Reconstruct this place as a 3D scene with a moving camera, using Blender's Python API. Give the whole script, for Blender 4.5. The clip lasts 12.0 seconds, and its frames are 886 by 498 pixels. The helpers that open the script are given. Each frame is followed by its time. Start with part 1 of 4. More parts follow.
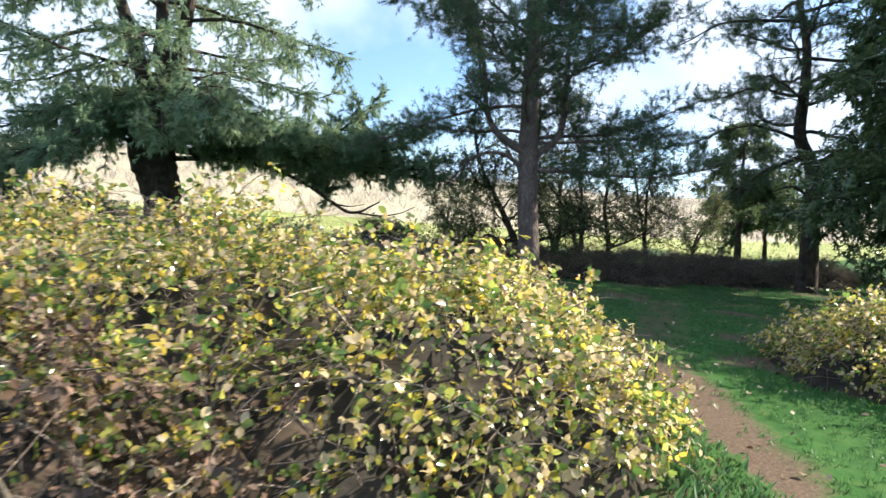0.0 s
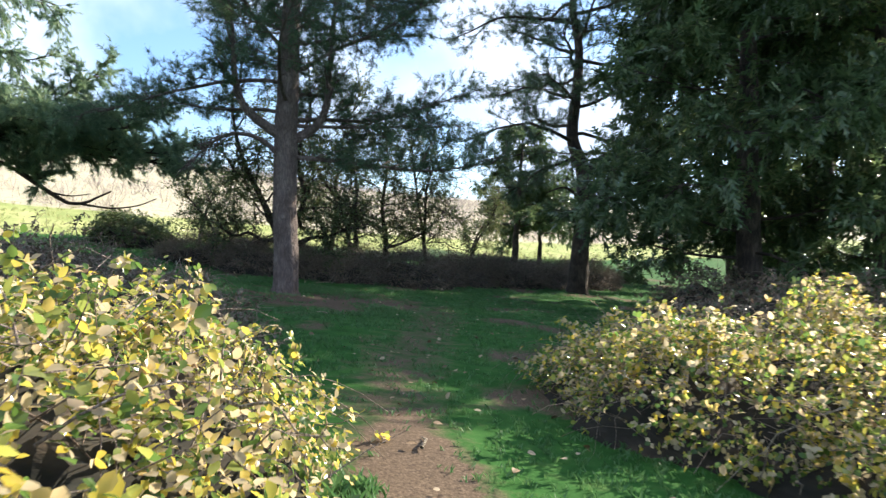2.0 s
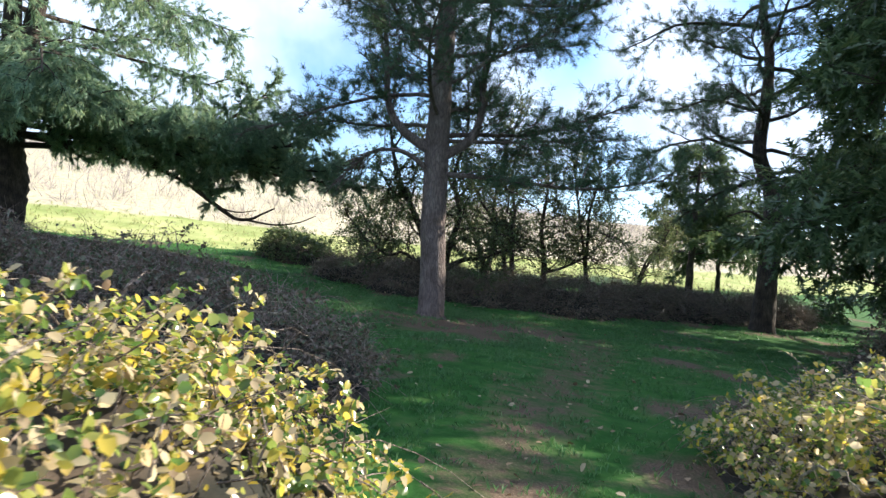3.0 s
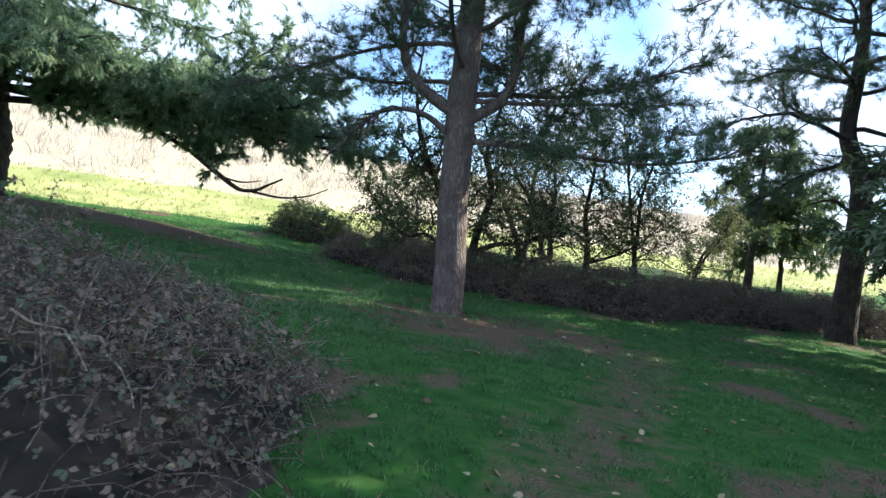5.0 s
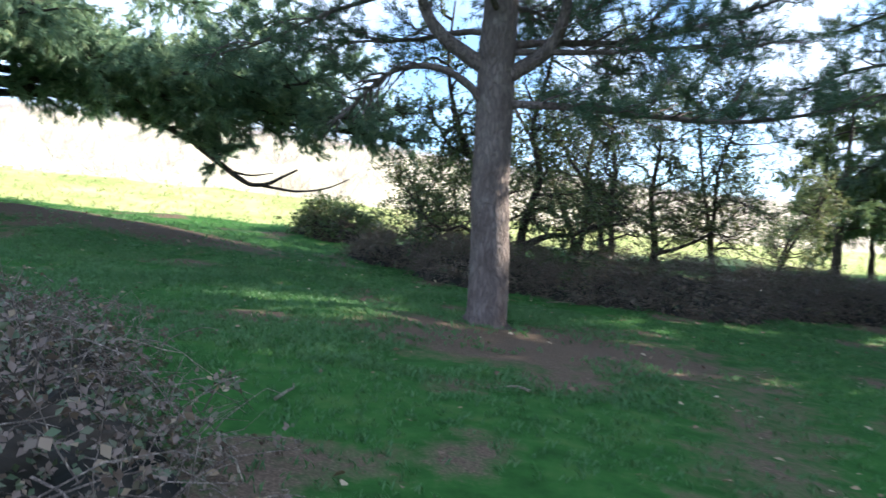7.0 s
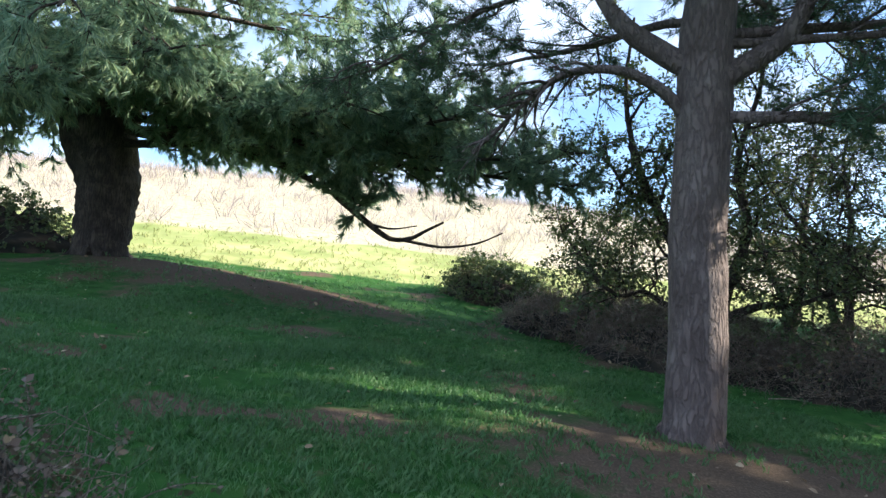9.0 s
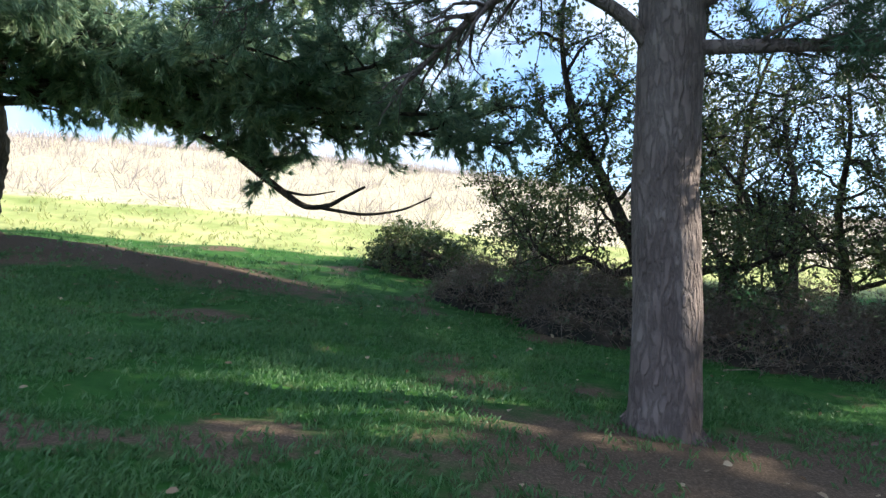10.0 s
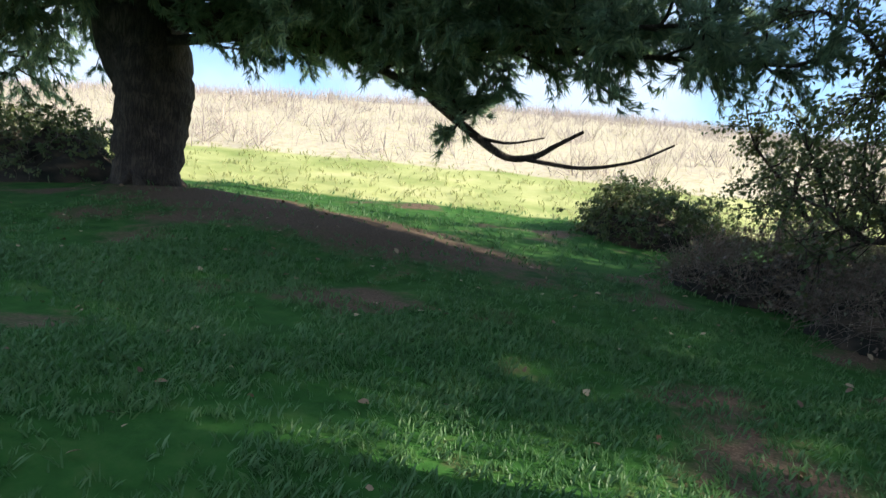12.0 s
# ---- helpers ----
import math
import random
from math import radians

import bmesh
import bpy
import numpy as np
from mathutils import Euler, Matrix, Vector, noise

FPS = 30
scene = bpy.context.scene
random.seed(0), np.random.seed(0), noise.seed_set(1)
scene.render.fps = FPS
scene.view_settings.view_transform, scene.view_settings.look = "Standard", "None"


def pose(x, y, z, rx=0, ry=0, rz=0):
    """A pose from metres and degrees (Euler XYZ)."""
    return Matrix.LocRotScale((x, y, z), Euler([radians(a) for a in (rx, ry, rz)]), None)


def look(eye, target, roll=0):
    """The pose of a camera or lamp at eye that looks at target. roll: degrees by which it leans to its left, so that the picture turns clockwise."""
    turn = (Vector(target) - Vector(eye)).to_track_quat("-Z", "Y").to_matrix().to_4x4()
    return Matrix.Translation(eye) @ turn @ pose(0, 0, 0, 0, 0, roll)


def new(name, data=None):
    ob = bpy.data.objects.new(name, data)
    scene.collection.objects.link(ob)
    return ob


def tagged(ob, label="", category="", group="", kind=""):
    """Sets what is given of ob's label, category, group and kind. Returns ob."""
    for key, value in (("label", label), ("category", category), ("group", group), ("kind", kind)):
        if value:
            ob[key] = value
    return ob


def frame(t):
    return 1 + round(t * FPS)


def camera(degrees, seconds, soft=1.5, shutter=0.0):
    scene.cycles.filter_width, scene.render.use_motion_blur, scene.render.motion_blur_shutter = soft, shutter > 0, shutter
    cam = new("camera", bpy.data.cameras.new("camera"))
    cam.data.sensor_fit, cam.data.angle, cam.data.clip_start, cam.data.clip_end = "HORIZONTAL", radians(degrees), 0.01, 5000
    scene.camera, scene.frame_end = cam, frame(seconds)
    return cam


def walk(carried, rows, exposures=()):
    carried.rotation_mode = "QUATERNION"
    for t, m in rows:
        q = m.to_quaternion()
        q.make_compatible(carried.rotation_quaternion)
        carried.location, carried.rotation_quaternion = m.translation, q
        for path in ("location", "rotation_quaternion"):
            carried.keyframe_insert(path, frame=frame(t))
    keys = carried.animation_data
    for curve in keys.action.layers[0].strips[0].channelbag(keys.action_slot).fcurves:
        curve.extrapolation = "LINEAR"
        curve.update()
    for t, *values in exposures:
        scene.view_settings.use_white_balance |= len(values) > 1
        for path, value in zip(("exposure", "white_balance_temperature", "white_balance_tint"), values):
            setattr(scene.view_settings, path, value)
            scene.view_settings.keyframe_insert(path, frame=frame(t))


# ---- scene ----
cam = camera(65.1, 12.0, soft=1.35, shutter=0.3)
EXPO = 1.5
METRES, EYE, TILT, LEAN, TURN = 17.0, 1.5, 0.0, 0.0, 0.0
ROWS = [
    (0.0, 0.0, 0.0, 0.0, 0.0, 0.0, -0.0),
    (0.5, 0.0133, 0.0383, 0.0005, -3.41, 1.29, -0.6),
    (1.0, 0.0283, 0.0798, 0.0018, -9.07, 1.73, -0.32),
    (1.5, 0.0493, 0.1126, 0.0018, -19.06, 0.63, -1.03),
    (2.0, 0.0697, 0.1489, 0.0023, -16.91, -0.04, -0.21),
    (2.5, 0.0867, 0.1821, 0.0028, -9.14, 1.15, -0.86),
    (3.0, 0.1044, 0.2207, 0.0028, -3.22, 1.65, -2.15),
    (5.0, 0.1386, 0.3809, 0.0095, 0.31, -0.05, -4.3),
    (5.5, 0.1403, 0.4224, 0.0089, -4.06, -0.7, -4.9),
    (6.0, 0.1468, 0.4611, 0.0075, -0.1, -1.16, -3.92),
    (6.5, 0.1502, 0.5056, 0.007, -3.0, -0.59, -3.62),
    (7.0, 0.1503, 0.5476, 0.0076, 4.5, -0.51, -2.27),
    (9.0, 0.1263, 0.7159, 0.015, 17.96, 3.76, -3.34),
    (9.5, 0.1108, 0.7529, 0.0166, 17.03, 3.65, -5.39),
    (10.0, 0.1044, 0.7929, 0.0162, 11.89, 1.59, -1.69),
    (10.5, 0.0891, 0.8364, 0.0171, 14.2, 1.71, -4.36),
    (11.0, 0.0782, 0.8791, 0.0172, 15.48, 2.07, -3.77),
    (11.5, 0.061, 0.9172, 0.0198, 25.96, 1.32, -3.15),
    (12.0, 0.0454, 0.949, 0.0255, 28.86, -2.72, -3.42),
]
walk(cam, [(t, pose(0, 0, EYE, TILT, LEAN, TURN) @ pose(METRES * x, METRES * y, METRES * z, 90 + pitch, roll, yaw)) for t, x, y, z, yaw, pitch, roll in ROWS],
     exposures=[(0.0, EXPO - 0.05, 6500, 10), (2.5, EXPO, 6400, 10), (3.0, EXPO, 6300, 10), (5.0, EXPO + 0.1, 6150, 10), (6.0, EXPO + 0.3, 6050, 10), (7.0, EXPO + 0.5, 6050, 10), (9.0, EXPO + 0.1, 6200, 10),
                (10.5, EXPO + 0.1, 6250, 10), (12.0, EXPO - 0.2, 6400, 10)])

# ---- daylight ----
SUN_AZ, SUN_EL = 71.0, 28.0   # degrees to the right of the walk, and above the horizon
world = bpy.data.worlds.new("sky")
scene.world = world
world.use_nodes = True
wn, wl = world.node_tree.nodes, world.node_tree.links
sky = wn.new("ShaderNodeTexSky")
sky.sky_type, sky.sun_disc = "NISHITA", False
sky.sun_elevation, sky.sun_rotation = radians(SUN_EL), radians(SUN_AZ)
sky.dust_density, sky.air_density, sky.ozone_density = 0.4, 1.0, 2.0
# thin bright cloud over the whole sky
w_map = wn.new("ShaderNodeTexCoord")
w_noise = wn.new("ShaderNodeTexNoise")
w_noise.inputs["Scale"].default_value, w_noise.inputs["Detail"].default_value = 3.0, 6.0
w_ramp = wn.new("ShaderNodeValToRGB")
w_ramp.color_ramp.elements[0].position, w_ramp.color_ramp.elements[1].position = 0.4, 0.55
w_mix = wn.new("ShaderNodeMixRGB")
w_mix.inputs["Color2"].default_value = (7.5, 9.0, 11.5, 1)
wl.new(w_map.outputs["Generated"], w_noise.inputs["Vector"])
wl.new(w_noise.outputs["Fac"], w_ramp.inputs["Fac"])
wl.new(w_ramp.outputs["Color"], w_mix.inputs["Fac"])
w_gain = wn.new("ShaderNodeMixRGB")
w_gain.blend_type = "MULTIPLY"
w_gain.inputs["Fac"].default_value, w_gain.inputs["Color2"].default_value = 1.0, (1.8, 2.0, 2.25, 1)
wl.new(sky.outputs["Color"], w_gain.inputs["Color1"])
wl.new(w_gain.outputs["Color"], w_mix.inputs["Color1"])
wl.new(w_mix.outputs["Color"], wn["Background"].inputs["Color"])
wn["Background"].inputs["Strength"].default_value = 0.05

sun_data = bpy.data.lights.new("sun", "SUN")
sun_data.energy, sun_data.angle, sun_data.color = 5.0, radians(0.55), (1.0, 0.9, 0.74)
sun = new("sun", sun_data)
S_AZ, S_EL = radians(SUN_AZ), radians(SUN_EL)
sun.matrix_world = look((math.sin(S_AZ) * math.cos(S_EL) * 60, math.cos(S_AZ) * math.cos(S_EL) * 60, math.sin(S_EL) * 60), (0, 0, 0))

# ---- materials ----


def material(name):
    m = bpy.data.materials.new(name)
    m.use_nodes = True
    return m, m.node_tree.nodes, m.node_tree.links, m.node_tree.nodes["Principled BSDF"]


def ramp(nodes, stops):
    r = nodes.new("ShaderNodeValToRGB")
    while len(r.color_ramp.elements) < len(stops):
        r.color_ramp.elements.new(0.5)
    for e, (p, c) in zip(r.color_ramp.elements, stops):
        e.position, e.color = p, (*c, 1)
    return r


def leaf_material(name, stops, translucent=0.35, gloss=0.45, spread=0.5, patch=0.6):
    """Foliage: a colour of its own for every leaf, clumps that differ, light shining through."""
    m, n, l, bsdf = material(name)
    geo, info, tex = n.new("ShaderNodeNewGeometry"), n.new("ShaderNodeObjectInfo"), n.new("ShaderNodeTexNoise")
    pos = n.new("ShaderNodeTexCoord")
    tex.inputs["Scale"].default_value = patch
    l.new(pos.outputs["Object"], tex.inputs["Vector"])
    add, mul = n.new("ShaderNodeMath"), n.new("ShaderNodeMath")
    add.operation, mul.operation = "ADD", "MULTIPLY_ADD"
    l.new(geo.outputs["Random Per Island"], add.inputs[0])
    l.new(info.outputs["Random"], add.inputs[1])
    frac = n.new("ShaderNodeMath")
    frac.operation = "FRACT"
    l.new(add.outputs[0], frac.inputs[0])
    mul.inputs[1].default_value = spread
    sub = n.new("ShaderNodeMath")
    sub.operation = "MULTIPLY_ADD"
    sub.inputs[1].default_value, sub.inputs[2].default_value = 1.6 * (1 - spread), -0.3 * (1 - spread)
    l.new(tex.outputs["Fac"], sub.inputs[0])
    l.new(frac.outputs[0], mul.inputs[0])
    l.new(sub.outputs[0], mul.inputs[2])
    r = ramp(n, stops)
    l.new(mul.outputs[0], r.inputs["Fac"])
    l.new(r.outputs["Color"], bsdf.inputs["Base Color"])
    bsdf.inputs["Roughness"].default_value = gloss
    bsdf.inputs["IOR"].default_value = 1.6 if gloss < 0.3 else 1.45
    trans, mix = n.new("ShaderNodeBsdfTranslucent"), n.new("ShaderNodeMixShader")
    l.new(r.outputs["Color"], trans.inputs["Color"])
    mix.inputs["Fac"].default_value = translucent
    l.new(bsdf.outputs[0], mix.inputs[1])
    l.new(trans.outputs[0], mix.inputs[2])
    l.new(mix.outputs[0], n["Material Output"].inputs["Surface"])
    return m


def bark_material(name, dark, mid, light, scale=6.0, stretch=0.25, depth=0.6):
    m, n, l, bsdf = material(name)
    pos, mp = n.new("ShaderNodeTexCoord"), n.new("ShaderNodeMapping")
    mp.inputs["Scale"].default_value = (1, 1, stretch)
    l.new(pos.outputs["Object"], mp.inputs["Vector"])
    vor, noi, fine = n.new("ShaderNodeTexNoise"), n.new("ShaderNodeTexNoise"), n.new("ShaderNodeTexNoise")
    long_map = n.new("ShaderNodeMapping")
    long_map.inputs["Scale"].default_value = (1, 1, stretch * 0.7)
    l.new(pos.outputs["Object"], long_map.inputs["Vector"])
    vor.inputs["Scale"].default_value, vor.inputs["Detail"].default_value = scale * 2.6, 4
    noi.inputs["Scale"].default_value, noi.inputs["Detail"].default_value = scale * 0.5, 8
    fine.inputs["Scale"].default_value, fine.inputs["Detail"].default_value = scale * 6, 6
    l.new(long_map.outputs[0], vor.inputs["Vector"])
    l.new(pos.outputs["Object"], noi.inputs["Vector"])
    l.new(mp.outputs[0], fine.inputs["Vector"])
    crack = ramp(n, [(0.39, (1, 1, 1)), (0.48, (0.12, 0.12, 0.12)), (0.51, (0.12, 0.12, 0.12)), (0.6, (0.9, 0.9, 0.9))])
    l.new(vor.outputs["Fac"], crack.inputs["Fac"])
    r = ramp(n, [(0.25, dark), (0.5, mid), (0.75, light)])
    l.new(noi.outputs["Fac"], r.inputs["Fac"])
    mixc = n.new("ShaderNodeMixRGB")
    mixc.blend_type = "MULTIPLY"
    mixc.inputs["Fac"].default_value = depth
    l.new(r.outputs["Color"], mixc.inputs["Color1"])
    l.new(crack.outputs["Color"], mixc.inputs["Color2"])
    l.new(mixc.outputs["Color"], bsdf.inputs["Base Color"])
    bsdf.inputs["Roughness"].default_value = 0.9
    addh = n.new("ShaderNodeMath")
    addh.operation = "MULTIPLY_ADD"
    addh.inputs[1].default_value = 0.35
    l.new(fine.outputs["Fac"], addh.inputs[0])
    l.new(crack.outputs["Color"], addh.inputs[2])
    bump = n.new("ShaderNodeBump")
    bump.inputs["Strength"].default_value, bump.inputs["Distance"].default_value = 0.9, 0.03
    l.new(addh.outputs[0], bump.inputs["Height"])
    l.new(bump.outputs[0], bsdf.inputs["Normal"])
    return m


M_PINE_BARK = bark_material("pine_bark", (0.11, 0.08, 0.07), (0.165, 0.125, 0.112), (0.235, 0.19, 0.172), 6.0, 0.42, 0.4)
M_DARK_BARK = bark_material("dark_bark", (0.03, 0.024, 0.018), (0.07, 0.05, 0.038), (0.13, 0.1, 0.075), 7.0)
M_CANE = bark_material("dry_cane", (0.18, 0.13, 0.1), (0.34, 0.26, 0.21), (0.55, 0.45, 0.36), 20.0)
M_PALE_CANE = bark_material("pale_cane", (0.3, 0.24, 0.17), (0.45, 0.37, 0.27), (0.6, 0.52, 0.4), 20.0)
M_BRAMBLE = leaf_material("bramble_leaf", [(0.0, (0.035, 0.085, 0.022)), (0.26, (0.13, 0.22, 0.05)), (0.46, (0.4, 0.42, 0.1)), (0.58, (0.75, 0.56, 0.08)), (0.66, (0.6, 0.46, 0.25)), (0.82, (0.68, 0.58, 0.38)), (1.0, (0.26, 0.14, 0.08))], 0.6, 0.2, 0.8, 1.3)
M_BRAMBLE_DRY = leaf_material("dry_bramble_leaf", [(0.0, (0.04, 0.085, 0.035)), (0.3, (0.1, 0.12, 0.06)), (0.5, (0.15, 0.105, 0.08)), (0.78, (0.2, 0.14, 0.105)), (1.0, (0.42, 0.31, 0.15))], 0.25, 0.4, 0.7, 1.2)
# dead brown, taken darker than the dry bramble to stand in for shade
M_SHADED_BRACKEN = leaf_material("shaded_dead_bracken", [(0.0, (0.035, 0.024, 0.018)), (0.6, (0.11, 0.065, 0.042)), (1.0, (0.24, 0.14, 0.085))], 0.15, 0.6, 0.8)
M_PINE = leaf_material("pine_needles", [(0.0, (0.03, 0.07, 0.04)), (0.5, (0.07, 0.13, 0.07)), (1.0, (0.16, 0.2, 0.08))], 0.3, 0.45)
M_CEDAR = leaf_material("cedar_needles", [(0.0, (0.07, 0.14, 0.1)), (0.5, (0.21, 0.32, 0.2)), (1.0, (0.5, 0.55, 0.28))], 0.5, 0.4)
M_EVERGREEN = leaf_material("evergreen_leaf", [(0.0, (0.05, 0.085, 0.045)), (0.6, (0.11, 0.17, 0.075)), (1.0, (0.26, 0.29, 0.12))], 0.45, 0.26)
M_BROAD = leaf_material("oak_leaf", [(0.0, (0.045, 0.085, 0.035)), (0.5, (0.105, 0.145, 0.06)), (0.85, (0.2, 0.2, 0.08)), (1.0, (0.32, 0.26, 0.1))], 0.45, 0.5)
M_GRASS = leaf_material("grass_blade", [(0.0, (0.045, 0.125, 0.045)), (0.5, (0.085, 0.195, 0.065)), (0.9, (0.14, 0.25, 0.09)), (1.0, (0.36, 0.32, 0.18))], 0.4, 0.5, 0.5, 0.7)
# yellow-green, made paler than the lawn blades to carry the sunlight
M_LIT_FIELD = leaf_material("field_grass", [(0.0, (0.2, 0.25, 0.08)), (0.6, (0.38, 0.4, 0.17)), (1.0, (0.52, 0.49, 0.28))], 0.4, 0.6, 0.5, 0.2)
M_SCRUB = leaf_material("dead_stems", [(0.0, (0.14, 0.11, 0.1)), (0.4, (0.34, 0.29, 0.28)), (0.7, (0.46, 0.4, 0.34)), (1.0, (0.4, 0.4, 0.14))], 0.2, 0.7, 0.6, 0.15)
M_LITTER = leaf_material("fallen_leaf", [(0.0, (0.1, 0.06, 0.035)), (0.6, (0.24, 0.16, 0.09)), (1.0, (0.5, 0.4, 0.26))], 0.1, 0.6, 0.9)


# Filling of the bramble mounds, with the shade between leaves put into its colour.
def shade_core_material():
    m, n, l, bsdf = material("shade_core")
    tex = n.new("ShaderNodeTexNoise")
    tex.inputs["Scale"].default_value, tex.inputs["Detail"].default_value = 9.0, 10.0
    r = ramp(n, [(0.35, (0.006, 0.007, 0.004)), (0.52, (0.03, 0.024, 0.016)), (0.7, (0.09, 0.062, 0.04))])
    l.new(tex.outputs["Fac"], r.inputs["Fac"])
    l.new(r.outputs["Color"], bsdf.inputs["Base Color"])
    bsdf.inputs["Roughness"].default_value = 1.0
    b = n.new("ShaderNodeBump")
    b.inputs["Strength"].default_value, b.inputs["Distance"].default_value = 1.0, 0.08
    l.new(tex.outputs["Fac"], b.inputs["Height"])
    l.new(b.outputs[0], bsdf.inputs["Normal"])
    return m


M_CORE = shade_core_material()


def ground_material():
    """Grass with bare needle litter, a trodden path, the field lightened for sun and the scrub hill; the masks come
    with the mesh.
    """
    m, n, l, bsdf = material("grassy_ground")
    pos = n.new("ShaderNodeTexCoord")

    def tex(scale, detail=6, rough=0.6):
        t = n.new("ShaderNodeTexNoise")
        t.inputs["Scale"].default_value, t.inputs["Detail"].default_value, t.inputs["Roughness"].default_value = scale, detail, rough
        l.new(pos.outputs["Object"], t.inputs["Vector"])
        return t

    big, mid, fine = tex(0.5, 4), tex(3.0, 8, 0.7), tex(45.0, 6, 0.7)
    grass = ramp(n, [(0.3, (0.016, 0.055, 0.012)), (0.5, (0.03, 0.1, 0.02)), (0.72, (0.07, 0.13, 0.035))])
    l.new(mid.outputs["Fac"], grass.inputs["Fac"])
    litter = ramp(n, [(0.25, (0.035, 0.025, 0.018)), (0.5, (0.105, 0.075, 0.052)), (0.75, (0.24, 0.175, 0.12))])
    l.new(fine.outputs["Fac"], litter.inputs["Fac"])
    # field stops paler than the grass: sunlight painted into the ground colour
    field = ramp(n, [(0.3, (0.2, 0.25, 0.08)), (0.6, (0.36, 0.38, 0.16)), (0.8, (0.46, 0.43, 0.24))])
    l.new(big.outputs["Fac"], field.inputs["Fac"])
    scrub = ramp(n, [(0.3, (0.3, 0.3, 0.1)), (0.5, (0.42, 0.37, 0.3)), (0.72, (0.54, 0.5, 0.24))])
    l.new(mid.outputs["Fac"], scrub.inputs["Fac"])
    mask = n.new("ShaderNodeVertexColor")
    mask.layer_name = "zones"
    sep = n.new("ShaderNodeSeparateColor")
    l.new(mask.outputs["Color"], sep.inputs[0])

    def blend(a, b, channel, noise_tex, soft=0.5):
        # break the mask's edge up with noise
        s = n.new("ShaderNodeMath")
        s.operation = "MULTIPLY_ADD"
        s.inputs[1].default_value = soft
        l.new(noise_tex.outputs["Fac"], s.inputs[0])
        l.new(sep.outputs[channel], s.inputs[2])
        step = n.new("ShaderNodeMapRange")
        step.inputs["From Min"].default_value, step.inputs["From Max"].default_value = 0.5 + soft * 0.38, 0.5 + soft * 0.62
        l.new(s.outputs[0], step.inputs["Value"])
        mx = n.new("ShaderNodeMixRGB")
        l.new(step.outputs[0], mx.inputs["Fac"])
        l.new(a, mx.inputs["Color1"])
        l.new(b, mx.inputs["Color2"])
        return mx.outputs["Color"]

    c = blend(grass.outputs["Color"], litter.outputs["Color"], 0, mid, 1.0)
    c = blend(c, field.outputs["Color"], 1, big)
    c = blend(c, scrub.outputs["Color"], 2, big)
    l.new(c, bsdf.inputs["Base Color"])
    bsdf.inputs["Roughness"].default_value = 0.95
    bsdf.inputs["Specular IOR Level"].default_value = 0.08
    bump = n.new("ShaderNodeBump")
    bump.inputs["Strength"].default_value, bump.inputs["Distance"].default_value = 0.8, 0.04
    l.new(mid.outputs["Fac"], bump.inputs["Height"])
    l.new(bump.outputs[0], bsdf.inputs["Normal"])
    return m


M_GROUND = ground_material()

# ---- mesh helpers ----
rng = np.random.default_rng(7)


class Buf:
    """Gathers vertices and faces for one mesh."""

    def __init__(self):
        self.v, self.f, self.n = [], [], 0

    def add(self, verts, faces):
        verts, faces = np.asarray(verts, float).reshape(-1, 3), np.asarray(faces, int)
        self.v.append(verts)
        self.f.append(faces + self.n)
        self.n += len(verts)

    def mesh(self, name, mat, smooth=True):
        me = bpy.data.meshes.new(name)
        if self.n:
            v = np.concatenate(self.v)
            idx = np.concatenate([f.ravel() for f in self.f])
            size = np.concatenate([np.full(len(f), f.shape[1]) for f in self.f])
            me.vertices.add(len(v))
            me.vertices.foreach_set("co", v.astype(np.float32).ravel())
            me.loops.add(len(idx))
            me.loops.foreach_set("vertex_index", idx.astype(np.int32))
            me.polygons.add(len(size))
            me.polygons.foreach_set("loop_start", np.concatenate([[0], np.cumsum(size)[:-1]]).astype(np.int32))
            me.polygons.foreach_set("loop_total", size.astype(np.int32))
            me.polygons.foreach_set("use_smooth", np.full(len(size), smooth))
            me.update(calc_edges=True)
            me.validate()
        me.materials.append(mat)
        return me


def part(name, buf, mat, parent=None, label="", smooth=True):
    """Links a Buf as one mesh object under a thing."""
    ob = new(name, buf.mesh(name, mat, smooth))
    if parent is not None:
        ob.parent = parent
        ob.matrix_parent_inverse = parent.matrix_basis.inverted()
    if label:
        ob["label"] = label
    return ob


def thing(name, at, label, category, group="", kind=""):
    ob = new(name)
    ob.location = at
    ob.empty_display_size = 0.2
    bpy.context.view_layer.update()
    return tagged(ob, label, category, group, kind)


def unit(a):
    a = np.asarray(a, float)
    return a / np.maximum(np.linalg.norm(a, axis=-1, keepdims=True), 1e-9)


def scatter(buf, shape, pos, along, up, size):
    """Sets the small shape (verts, faces) at every pos: its y along, its z up, its scale size."""
    sv, sf = np.asarray(shape[0], float), np.asarray(shape[1], int)
    y = unit(along)
    x = unit(np.cross(y, up) + 1e-6)
    z = np.cross(x, y)
    size = np.broadcast_to(np.asarray(size, float), (len(pos),))[:, None, None]
    v = pos[:, None, :] + size * (sv[None, :, 0:1] * x[:, None] + sv[None, :, 1:2] * y[:, None] + sv[None, :, 2:3] * z[:, None])
    f = sf[None] + (np.arange(len(pos)) * len(sv))[:, None, None]
    buf.add(v.reshape(-1, 3), f.reshape(-1, sf.shape[1]))


